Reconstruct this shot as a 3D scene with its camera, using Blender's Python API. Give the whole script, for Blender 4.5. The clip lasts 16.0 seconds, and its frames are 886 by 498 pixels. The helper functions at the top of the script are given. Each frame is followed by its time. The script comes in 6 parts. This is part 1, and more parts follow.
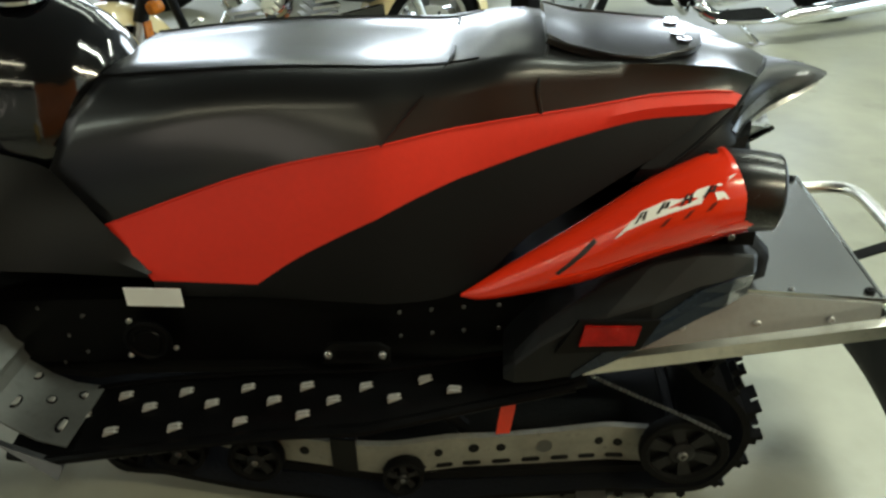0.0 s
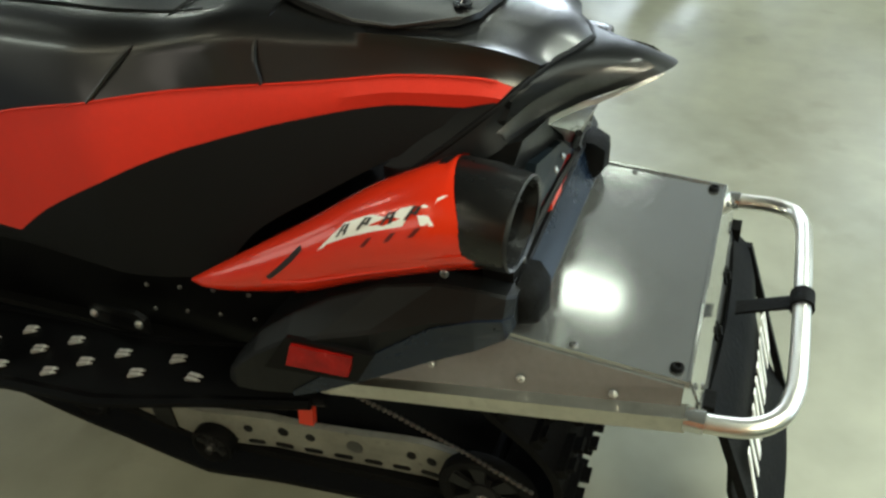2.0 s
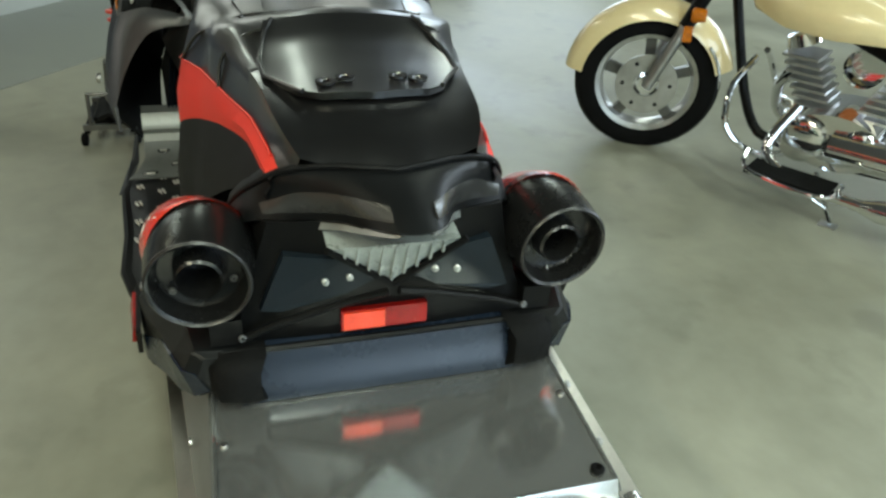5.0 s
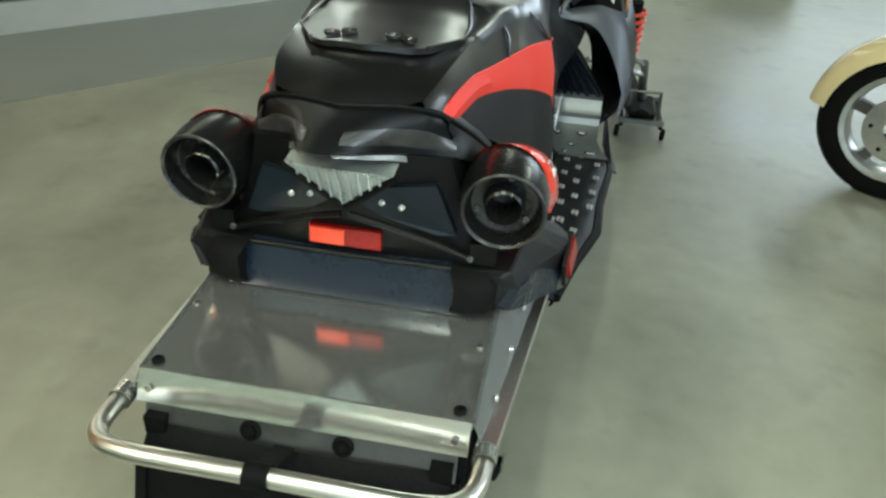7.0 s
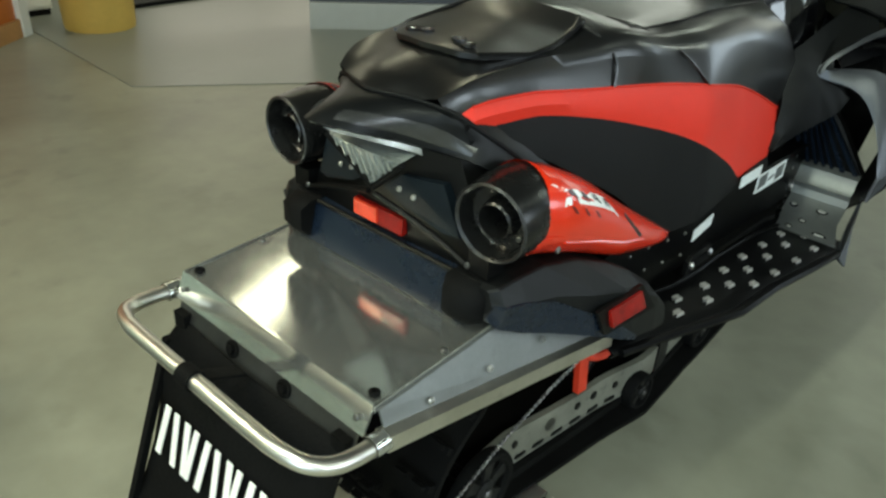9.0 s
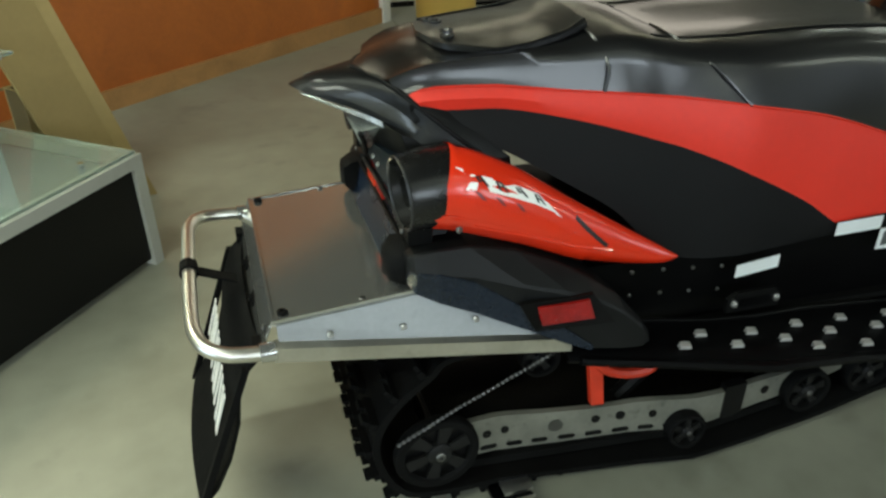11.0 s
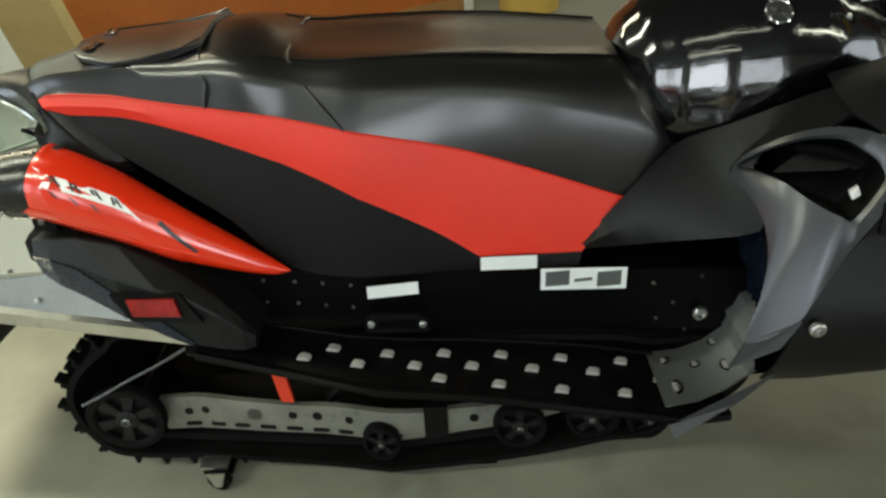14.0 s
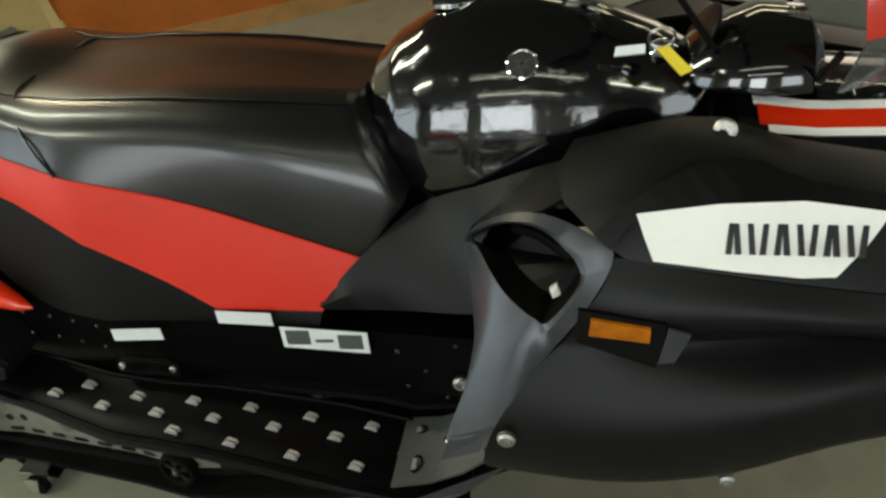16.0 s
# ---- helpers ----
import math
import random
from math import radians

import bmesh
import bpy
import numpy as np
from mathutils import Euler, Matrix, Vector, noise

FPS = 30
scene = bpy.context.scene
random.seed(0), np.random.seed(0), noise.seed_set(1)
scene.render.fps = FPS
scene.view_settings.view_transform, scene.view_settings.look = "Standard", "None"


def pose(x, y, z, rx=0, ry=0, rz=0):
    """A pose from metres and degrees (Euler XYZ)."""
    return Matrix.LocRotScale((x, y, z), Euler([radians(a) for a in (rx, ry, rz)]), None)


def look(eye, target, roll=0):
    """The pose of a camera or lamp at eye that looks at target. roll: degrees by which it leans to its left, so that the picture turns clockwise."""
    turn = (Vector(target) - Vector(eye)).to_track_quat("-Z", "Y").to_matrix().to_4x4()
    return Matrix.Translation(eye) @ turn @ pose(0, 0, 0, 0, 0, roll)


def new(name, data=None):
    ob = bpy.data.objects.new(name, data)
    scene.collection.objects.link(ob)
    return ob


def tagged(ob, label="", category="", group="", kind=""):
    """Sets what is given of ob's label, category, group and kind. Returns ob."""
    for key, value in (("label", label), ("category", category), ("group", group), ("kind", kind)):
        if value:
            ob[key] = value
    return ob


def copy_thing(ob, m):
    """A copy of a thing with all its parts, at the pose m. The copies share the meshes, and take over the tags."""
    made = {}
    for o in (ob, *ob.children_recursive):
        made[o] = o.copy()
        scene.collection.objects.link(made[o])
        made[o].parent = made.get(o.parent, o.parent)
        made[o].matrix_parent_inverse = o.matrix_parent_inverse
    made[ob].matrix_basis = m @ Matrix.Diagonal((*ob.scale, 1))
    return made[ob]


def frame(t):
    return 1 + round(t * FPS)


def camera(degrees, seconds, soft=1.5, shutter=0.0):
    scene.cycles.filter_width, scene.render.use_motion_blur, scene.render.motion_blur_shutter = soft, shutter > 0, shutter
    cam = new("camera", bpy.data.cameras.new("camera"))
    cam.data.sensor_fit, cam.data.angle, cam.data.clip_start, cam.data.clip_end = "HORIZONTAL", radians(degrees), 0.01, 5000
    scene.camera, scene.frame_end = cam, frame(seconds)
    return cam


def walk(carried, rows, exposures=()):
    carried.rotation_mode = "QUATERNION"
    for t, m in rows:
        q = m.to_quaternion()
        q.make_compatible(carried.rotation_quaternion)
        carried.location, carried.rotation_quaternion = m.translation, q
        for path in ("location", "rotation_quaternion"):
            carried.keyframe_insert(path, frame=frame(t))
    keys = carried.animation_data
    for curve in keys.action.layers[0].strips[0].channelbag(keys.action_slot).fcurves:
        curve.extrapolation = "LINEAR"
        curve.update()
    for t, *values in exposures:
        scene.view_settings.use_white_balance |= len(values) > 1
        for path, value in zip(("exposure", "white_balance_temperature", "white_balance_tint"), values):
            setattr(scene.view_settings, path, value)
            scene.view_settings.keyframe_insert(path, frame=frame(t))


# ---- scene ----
cam = camera(60.5, 16.0, 2.6)
PATH = [
    (0, (0.54, 1.174, 1.095), (0.633, 0.072, 0.411), -1.3),
    (0.5, (0.399, 1.13, 1.096), (0.547, 0.039, 0.404), -1.6),
    (1, (0.213, 1.052, 1.093), (0.399, -0.012, 0.369), -2.3),
    (1.5, (0.074, 0.94, 1.091), (0.374, -0.069, 0.327), -3.1),
    (2, (-0.022, 0.826, 1.074), (0.39, -0.11, 0.271), -3.6),
    (2.5, (-0.083, 0.714, 1.083), (0.415, -0.134, 0.233), -2.5),
    (3, (-0.19, 0.621, 1.082), (0.443, -0.147, 0.246), -4.4),
    (3.5, (-0.322, 0.519, 1.072), (0.462, -0.155, 0.284), -3.2),
    (4, (-0.417, 0.396, 1.049), (0.473, -0.197, 0.309), -2.8),
    (4.2, (-0.438, 0.34, 1.043), (0.503, -0.209, 0.333), -0.2),
    (6.3, (-0.651, -0.1, 1.043), (0.466, -0.122, 0.377), 2.1),
    (6.5, (-0.66, -0.149, 1.047), (0.448, -0.111, 0.368), 2.6),
    (7, (-0.682, -0.262, 1.049), (0.415, -0.09, 0.374), 3.3),
    (7.5, (-0.67, -0.412, 1.046), (0.404, -0.06, 0.404), 2.3),
    (8, (-0.652, -0.491, 1.042), (0.393, -0.051, 0.405), 1.6),
    (8.5, (-0.576, -0.593, 1.033), (0.372, 0.01, 0.38), 3.5),
    (9, (-0.507, -0.704, 1.041), (0.344, 0.03, 0.387), 3.4),
    (9.2, (-0.476, -0.762, 1.054), (0.315, 0.034, 0.397), 4.1),
    (11.3, (0.039, -1.171, 1.067), (0.291, -0.079, 0.408), 0.7),
    (11.5, (0.106, -1.2, 1.076), (0.321, -0.105, 0.409), 1.7),
    (12, (0.237, -1.281, 1.085), (0.448, -0.172, 0.441), -0.4),
    (12.5, (0.44, -1.304, 1.062), (0.597, -0.185, 0.419), -1.2),
    (13, (0.591, -1.292, 1.087), (0.653, -0.182, 0.413), -2.6),
    (13.5, (0.726, -1.302, 1.085), (0.733, -0.189, 0.415), -1.5),
    (14, (0.872, -1.299, 1.108), (0.844, -0.189, 0.431), -3.4),
    (14.5, (1.027, -1.248, 1.093), (1.045, -0.123, 0.44), -5.3),
    (15, (1.159, -1.131, 1.121), (1.226, -0.022, 0.446), -8.6),
    (15.5, (1.341, -1.089, 1.126), (1.211, -0.007, 0.417), -6.2),
    (16, (1.452, -1.079, 1.176), (1.233, -0.04, 0.426), -5.6),
]
walk(cam, [(t, look(eye, target, roll)) for t, eye, target, roll in PATH],
     [(0, 0.12, 6900, 11), (1.5, 0.15, 6800, 11), (4, 0.18, 6650, 10), (6.5, 0.17, 6700, 9), (7.5, 0.19, 6650, 9), (8, 0.12, 6700, 9), (8.5, -0.05, 6800, 9), (9, -0.12, 6850, 8), (11.5, -0.3, 6950, 11), (13, -0.16, 7150, 13), (14, -0.08, 7450, 14), (15, -0.15, 7800, 14), (16, -0.16, 7700, 14)])

# ---- world and light ----
FLOOR = -0.095
CEIL = 2.95
world = bpy.data.worlds.new("world")
scene.world = world
world.use_nodes = True
world.node_tree.nodes["Background"].inputs[0].default_value = (0.5, 0.55, 0.5, 1)
world.node_tree.nodes["Background"].inputs[1].default_value = 0.012


def tube_lamp(x, y, watts, colour, length=2.4, along="x"):
    d = bpy.data.lights.new("tube_lamp", "AREA")
    d.shape, d.size, d.size_y = "RECTANGLE", length, 0.16
    d.energy, d.color = watts, colour
    ob = new("tube_lamp", d)
    ob.matrix_world = pose(x, y, CEIL - 0.09, 0, 0, 0 if along == "x" else 90)
    return ob


COOL, WARM = (0.86, 1.0, 0.88), (0.96, 0.95, 0.70)
LAMPS = [(-2.1, -2.2, 95, COOL), (-1.7, 0.1, 70, COOL), (-2.3, 2.1, 100, WARM),
         (2.7, 2.9, 15, WARM), (1.3, -2.6, 8, COOL), (5.2, 2.3, 26, COOL), (5.2, -2.6, 38, COOL), (5.2, 0.1, 14, COOL), (-1.7, 4.8, 14, WARM), (2.0, 5.0, 18, WARM), (1.4, -4.3, 16, COOL)]
for lx, ly, lw, lc in LAMPS:
    tube_lamp(lx, ly, lw, lc)
# daylight in the openings of the south and west walls
WINDOWS = [(-2.6, 1.7), (0.2, 1.7), (3.0, 1.7)]
WEST = [(-4.6, 1.9), (-2.2, 1.9)]
for wx, ww, we in ((-2.6, 1.7, 85), (0.2, 1.7, 105), (3.0, 1.7, 60)):
    d = bpy.data.lights.new("window_daylight", "AREA")
    d.shape, d.size, d.size_y, d.energy, d.color = "RECTANGLE", ww, 1.6, we, (0.72, 0.87, 1.0)
    new("window_daylight", d).matrix_world = look((wx + ww / 2, -6.08, 1.9), (wx + ww / 2, 0, 1.9))
d = bpy.data.lights.new("window_daylight", "AREA")
d.shape, d.size, d.size_y, d.energy, d.color = "RECTANGLE", 2.9, 1.9, 28, (1.0, 0.95, 0.84)
new("window_daylight", d).matrix_world = look((4.9, 7.08, 1.75), (4.9, 0, 1.75))
EAST = [(-4.4, 2.4), (-1.4, 2.4), (1.6, 2.4)]
for wy, ww in EAST:
    d = bpy.data.lights.new("window_daylight", "AREA")
    d.shape, d.size, d.size_y, d.energy, d.color = "RECTANGLE", ww, 1.7, 60 if wy < -4 else 20, (0.70, 0.86, 1.0) if wy < -4 else (0.92, 1.0, 0.92)
    new("window_daylight", d).matrix_world = look((8.08, wy + ww / 2, 1.85), (0, wy + ww / 2, 1.85))
for wy, ww in WEST:
    d = bpy.data.lights.new("window_daylight", "AREA")
    d.shape, d.size, d.size_y, d.energy, d.color = "RECTANGLE", ww, 2.1, 75, (0.62, 0.82, 1.0)
    new("window_daylight", d).matrix_world = look((-4.58, wy + ww / 2, 1.1), (0, wy + ww / 2, 1.1))


# ---- materials ----
def material(name, colour, rough=0.5, metal=0.0, vary=0.12, scale=8.0, fine=60.0, bump=0.05, rough_vary=0.1, coat=0.0, spec=0.5, tint=None, distort=0.0, bump_scale=None, spots=0.0):
    m = bpy.data.materials.new(name)
    m.use_nodes = True
    n, l = m.node_tree.nodes, m.node_tree.links
    b = n["Principled BSDF"]
    co = n.new("ShaderNodeTexCoord")
    big, small = n.new("ShaderNodeTexNoise"), n.new("ShaderNodeTexNoise")
    big.inputs["Scale"].default_value, small.inputs["Scale"].default_value = scale, fine
    big.inputs["Detail"].default_value, small.inputs["Detail"].default_value = 4, 3
    big.inputs["Distortion"].default_value = distort
    for t in (big, small):
        l.new(co.outputs["Object"], t.inputs["Vector"])
    mix = n.new("ShaderNodeMath")
    mix.operation = "MULTIPLY_ADD"
    mix.inputs[1].default_value = 0.35
    l.new(small.outputs["Fac"], mix.inputs[0])
    l.new(big.outputs["Fac"], mix.inputs[2])
    ramp = n.new("ShaderNodeValToRGB")
    ramp.color_ramp.elements[0].position, ramp.color_ramp.elements[1].position = 0.42, 0.92
    dark = tuple(c * (1 - vary) for c in (tint or colour))
    light = tuple(min(1, c * (1 + vary)) for c in colour)
    ramp.color_ramp.elements[0].color = (*dark, 1)
    ramp.color_ramp.elements[1].color = (*light, 1)
    l.new(mix.outputs[0], ramp.inputs[0])
    col = ramp.outputs[0]
    if spots:
        sp = n.new("ShaderNodeTexNoise")
        sp.inputs["Scale"].default_value, sp.inputs["Detail"].default_value = scale * 4.5, 6
        l.new(co.outputs["Object"], sp.inputs["Vector"])
        sr = n.new("ShaderNodeValToRGB")
        sr.color_ramp.elements[0].position, sr.color_ramp.elements[1].position = 0.60, 0.72
        sr.color_ramp.elements[0].color, sr.color_ramp.elements[1].color = (0, 0, 0, 1), (spots, spots, spots, 1)
        l.new(sp.outputs["Fac"], sr.inputs[0])
        mx = n.new("ShaderNodeMixRGB")
        mx.inputs[2].default_value = (*[c * 0.45 for c in colour], 1)
        l.new(sr.outputs[0], mx.inputs[0])
        l.new(col, mx.inputs[1])
        col = mx.outputs[0]
    l.new(col, b.inputs["Base Color"])
    rr = n.new("ShaderNodeMapRange")
    rr.inputs["To Min"].default_value = max(0.02, rough - rough_vary)
    rr.inputs["To Max"].default_value = min(1, rough + rough_vary)
    l.new(mix.outputs[0], rr.inputs["Value"])
    l.new(rr.outputs[0], b.inputs["Roughness"])
    b.inputs["Metallic"].default_value = metal
    b.inputs["Coat Weight"].default_value = coat
    b.inputs["Coat Roughness"].default_value = 0.04
    b.inputs["Specular IOR Level"].default_value = spec
    if bump:
        bt = n.new("ShaderNodeTexNoise")
        bt.inputs["Scale"].default_value = bump_scale or fine * 3
        bt.inputs["Detail"].default_value = 4
        l.new(co.outputs["Object"], bt.inputs["Vector"])
        bp = n.new("ShaderNodeBump")
        bp.inputs["Strength"].default_value, bp.inputs["Distance"].default_value = bump, 0.004
        l.new(bt.outputs["Fac"], bp.inputs["Height"])
        l.new(bp.outputs[0], b.inputs["Normal"])
    return m


def clear(name, colour, rough=0.05, alpha=0.3):
    m = bpy.data.materials.new(name)
    m.use_nodes = True
    b = m.node_tree.nodes["Principled BSDF"]
    b.inputs["Base Color"].default_value = (*colour, 1)
    b.inputs["Roughness"].default_value = rough
    b.inputs["Transmission Weight"].default_value = 1 - alpha
    b.inputs["IOR"].default_value = 1.45
    return m


VINYL = material("black_vinyl", (0.004, 0.004, 0.0042), 0.30, vary=0.25, scale=5, fine=90, bump=0.07, bump_scale=420, rough_vary=0.06, spec=0.52)
wn_ = VINYL.node_tree.nodes
wl_ = VINYL.node_tree.links
wn_["Principled BSDF"].inputs["Coat Weight"].default_value = 0.42
wn_["Principled BSDF"].inputs["Coat Roughness"].default_value = 0.16
wt = wn_.new("ShaderNodeTexNoise")
wt.inputs["Scale"].default_value, wt.inputs["Detail"].default_value, wt.inputs["Distortion"].default_value = 6.0, 1.0, 0.8
wb = wn_.new("ShaderNodeBump")
wb.inputs["Strength"].default_value, wb.inputs["Distance"].default_value = 0.12, 0.012
for nd in [q for q in wn_ if q.bl_idname == "ShaderNodeTexCoord"]:
    wl_.new(nd.outputs["Object"], wt.inputs["Vector"])
wl_.new(wt.outputs["Fac"], wb.inputs["Height"])
for nd in [q for q in wn_ if q.bl_idname == "ShaderNodeBump" and q != wb]:
    wl_.new(wb.outputs[0], nd.inputs["Normal"])
VINYL_SIDE = material("black_vinyl_side", (0.004, 0.0042, 0.0045), 0.5, vary=0.2, scale=5, fine=120, bump=0.3, bump_scale=600, spec=0.16)
RED_VINYL = material("red_vinyl", (0.72, 0.032, 0.016), 0.42, vary=0.1, scale=4, fine=90, bump=0.2, bump_scale=500, spec=0.4)
RED_PAINT = material("red_gloss_plastic", (0.72, 0.028, 0.006), 0.22, vary=0.05, scale=6, fine=80, bump=0.02, rough_vary=0.06, coat=0.6)
BLACK_PLASTIC = material("black_moulded_plastic", (0.004, 0.004, 0.004), 0.36, vary=0.25, scale=9, fine=150, bump=0.12, bump_scale=700, spec=0.13)
GREY_PLASTIC = material("charcoal_plastic", (0.0065, 0.007, 0.0072), 0.38, vary=0.25, scale=6, fine=120, bump=0.1, bump_scale=600, spec=0.2)
SILVER_PLASTIC = material("silver_grey_plastic", (0.066, 0.07, 0.078), 0.3, vary=0.15, scale=7, fine=120, bump=0.05, metal=0.5)
WING_PLASTIC = material("satin_black_wing_plastic", (0.004, 0.0045, 0.005), 0.40, vary=0.2, scale=6, fine=120, bump=0.03, spec=0.24)
# gloss black plastic; the blue in its colour imitates reflected daylight
BLUE_SHEEN_PLASTIC = material("gloss_black_blue_sheen_plastic", (0.006, 0.011, 0.021), 0.24, vary=0.2, scale=6, fine=120, bump=0.04, spec=0.4)
WEB_ALU = material("dull_grey_aluminium", (0.23, 0.24, 0.235), 0.42, metal=0.8, vary=0.15, scale=9, fine=120, bump=0.05, spots=0.25)
GLOSS_BLACK = material("gloss_black_paint", (0.002, 0.002, 0.0025), 0.1, vary=0.2, scale=5, fine=60, bump=0.0, rough_vary=0.03, coat=1.0)
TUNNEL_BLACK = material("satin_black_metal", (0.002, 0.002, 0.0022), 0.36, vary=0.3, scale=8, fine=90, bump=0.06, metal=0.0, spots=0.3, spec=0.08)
ALU = material("brushed_aluminium", (0.60, 0.61, 0.59), 0.10, metal=0.9, vary=0.1, scale=5, fine=140, bump=0.012, rough_vary=0.04)
ALU_DULL = material("dull_aluminium", (0.62, 0.60, 0.54), 0.34, metal=1.0, vary=0.14, scale=9, fine=120, bump=0.05, spots=0.25)
TUBE = material("satin_aluminium_tube", (0.74, 0.72, 0.66), 0.3, metal=1.0, vary=0.08, scale=8, fine=100, bump=0.03)
RAIL = material("dirty_pale_slide_rail", (0.22, 0.22, 0.185), 0.5, metal=0.4, vary=0.25, scale=11, fine=90, bump=0.1, spots=0.6)
RUBBER = material("black_rubber", (0.0035, 0.0035, 0.0035), 0.68, vary=0.35, scale=14, fine=90, bump=0.3, bump_scale=160, spots=0.4, spec=0.1)
WHEEL_GREY = material("black_grey_wheel_plastic", (0.008, 0.008, 0.008), 0.5, vary=0.4, scale=20, fine=120, bump=0.1, spots=0.12, spec=0.22)
DARK_STEEL = material("dark_steel", (0.16, 0.16, 0.155), 0.32, metal=0.9, vary=0.15, scale=20, fine=200, bump=0.03)
ARM_LENS = material("clear_smoked_lens", (0.34, 0.35, 0.33), 0.14, vary=0.2, scale=30, fine=260, bump=0.2, bump_scale=300, coat=0.6, metal=0.5)
CAP_BLACK = material("black_heat_paint", (0.006, 0.006, 0.006), 0.24, vary=0.2, scale=9, fine=100, bump=0.03, spec=0.55)
# worn metal; the pale colour also stands in for lamp glints on it
TOOTH = material("worn_tooth_with_glint", (0.62, 0.61, 0.58), 0.36, metal=0.6, vary=0.1, scale=30, fine=200, bump=0.03)
CHROME = material("chrome", (0.82, 0.83, 0.84), 0.06, metal=1.0, vary=0.04, scale=9, fine=60, bump=0.0, rough_vary=0.03)
STEEL = material("zinc_steel", (0.55, 0.55, 0.54), 0.3, metal=1.0, vary=0.15, scale=20, fine=200, bump=0.03)
WHITE_DECAL = material("white_decal", (0.90, 0.90, 0.86), 0.32, vary=0.04, scale=9, fine=90, bump=0.0)
BLACK_DECAL = material("black_decal", (0.012, 0.012, 0.012), 0.32, vary=0.1, bump=0.0)
DARKRED_DECAL = material("dark_red_decal", (0.12, 0.006, 0.004), 0.3, vary=0.1, bump=0.0)
LABEL = material("pale_label", (0.74, 0.78, 0.78), 0.34, vary=0.05, scale=20, bump=0.0)
LABEL_GREY = material("grey_label_print", (0.08, 0.09, 0.09), 0.4, vary=0.1, bump=0.0)
YELLOW_TAG = material("yellow_tag", (0.80, 0.60, 0.02), 0.45, vary=0.06, bump=0.0)
BRIGHT_RED = material("bright_red_reflector", (0.75, 0.05, 0.015), 0.15, vary=0.2, scale=40, fine=300, bump=0.4, bump_scale=500, coat=0.6)
RED_LENS = material("red_reflector", (0.24, 0.006, 0.004), 0.2, vary=0.3, scale=40, fine=300, bump=0.4, bump_scale=500, coat=0.1, spec=0.25)
AMBER_LENS = material("amber_reflector", (0.48, 0.135, 0.006), 0.14, vary=0.3, scale=40, fine=300, bump=0.4, bump_scale=500, coat=0.15, spec=0.3)
CLEAR_LENS = material("clear_ribbed_lens", (0.32, 0.345, 0.32), 0.26, vary=0.25, scale=30, fine=260, bump=0.5, bump_scale=300, coat=0.3, metal=0.25)
TANK_BLACK = material("gloss_black_tank_paint", (0.002, 0.002, 0.0025), 0.1, vary=0.2, scale=5, fine=60, bump=0.9, bump_scale=11, rough_vary=0.05, coat=0.9)
STRIP_LENS = material("smoked_strip_lens", (0.028, 0.028, 0.027), 0.2, vary=0.2, scale=30, fine=260, bump=0.1, bump_scale=300, coat=0.25)
SMOKE_LENS = material("smoked_lens", (0.007, 0.011, 0.015), 0.3, vary=0.3, bump=0.0, spec=0.22)
CAP_RIM = material("worn_black_rim", (0.03, 0.03, 0.03), 0.3, metal=0.5, vary=0.4, scale=30, fine=120, bump=0.03)
RED_SPRING = material("red_spring_paint", (0.62, 0.04, 0.015), 0.35, vary=0.15, scale=14, bump=0.05)
CREAM = material("cream_gloss_paint", (0.74, 0.60, 0.33), 0.14, vary=0.05, bump=0.0, coat=0.8)
CONCRETE = material("sealed_concrete_floor", (0.285, 0.285, 0.225), 0.34, vary=0.20, scale=1.3, fine=11, bump=0.06, bump_scale=30, rough_vary=0.16, tint=(0.25, 0.25, 0.195), distort=0.8, spots=0.34)
CONCRETE_GREY = material("grey_painted_floor", (0.24, 0.255, 0.225), 0.3, vary=0.12, scale=1.1, fine=9, bump=0.04, bump_scale=30, rough_vary=0.12, distort=0.6, spots=0.15)
WALL_DARK = material("slate_blue_wall_paint", (0.075, 0.085, 0.11), 0.55, vary=0.08, scale=2, fine=30, bump=0.05)
WALL_PALE = material("off_white_wall_paint", (0.40, 0.40, 0.36), 0.6, vary=0.08, scale=2, fine=30, bump=0.05)
PLATFORM = material("pale_grey_platform_paint", (0.46, 0.48, 0.46), 0.4, vary=0.08, scale=2, fine=20, bump=0.04)
CEILING = material("dark_grey_ceiling_paint", (0.10, 0.10, 0.095), 0.8, vary=0.05, scale=3, fine=60, bump=0.1)
ORANGE_WOOD = material("orange_stained_wood", (0.44, 0.115, 0.018), 0.34, vary=0.2, scale=3, fine=50, bump=0.03, distort=1.2)
TAN_WOOD = material("light_brown_wood_trim", (0.40, 0.20, 0.07), 0.45, vary=0.2, scale=5, fine=60, bump=0.05, distort=1.0)
CASE_PAINT = material("pale_grey_case_paint", (0.44, 0.45, 0.40), 0.4, vary=0.1, scale=4, fine=50, bump=0.03)
CARDBOARD = material("brown_cardboard", (0.31, 0.22, 0.085), 0.75, vary=0.12, scale=5, fine=60, bump=0.08)
WHITE_PAINT = material("white_paint", (0.70, 0.70, 0.64), 0.45, vary=0.07, scale=4, fine=50, bump=0.03)
BLACK_PANEL = material("black_laminate", (0.004, 0.004, 0.0042), 0.35, vary=0.2, scale=5, bump=0.02, spec=0.2)
YELLOW_TUB = material("yellow_plastic", (0.62, 0.40, 0.09), 0.45, vary=0.1, scale=4, fine=40, bump=0.03)
DARK_STUFF = material("dark_fabric", (0.02, 0.022, 0.024), 0.7, vary=0.3, scale=8, bump=0.1)
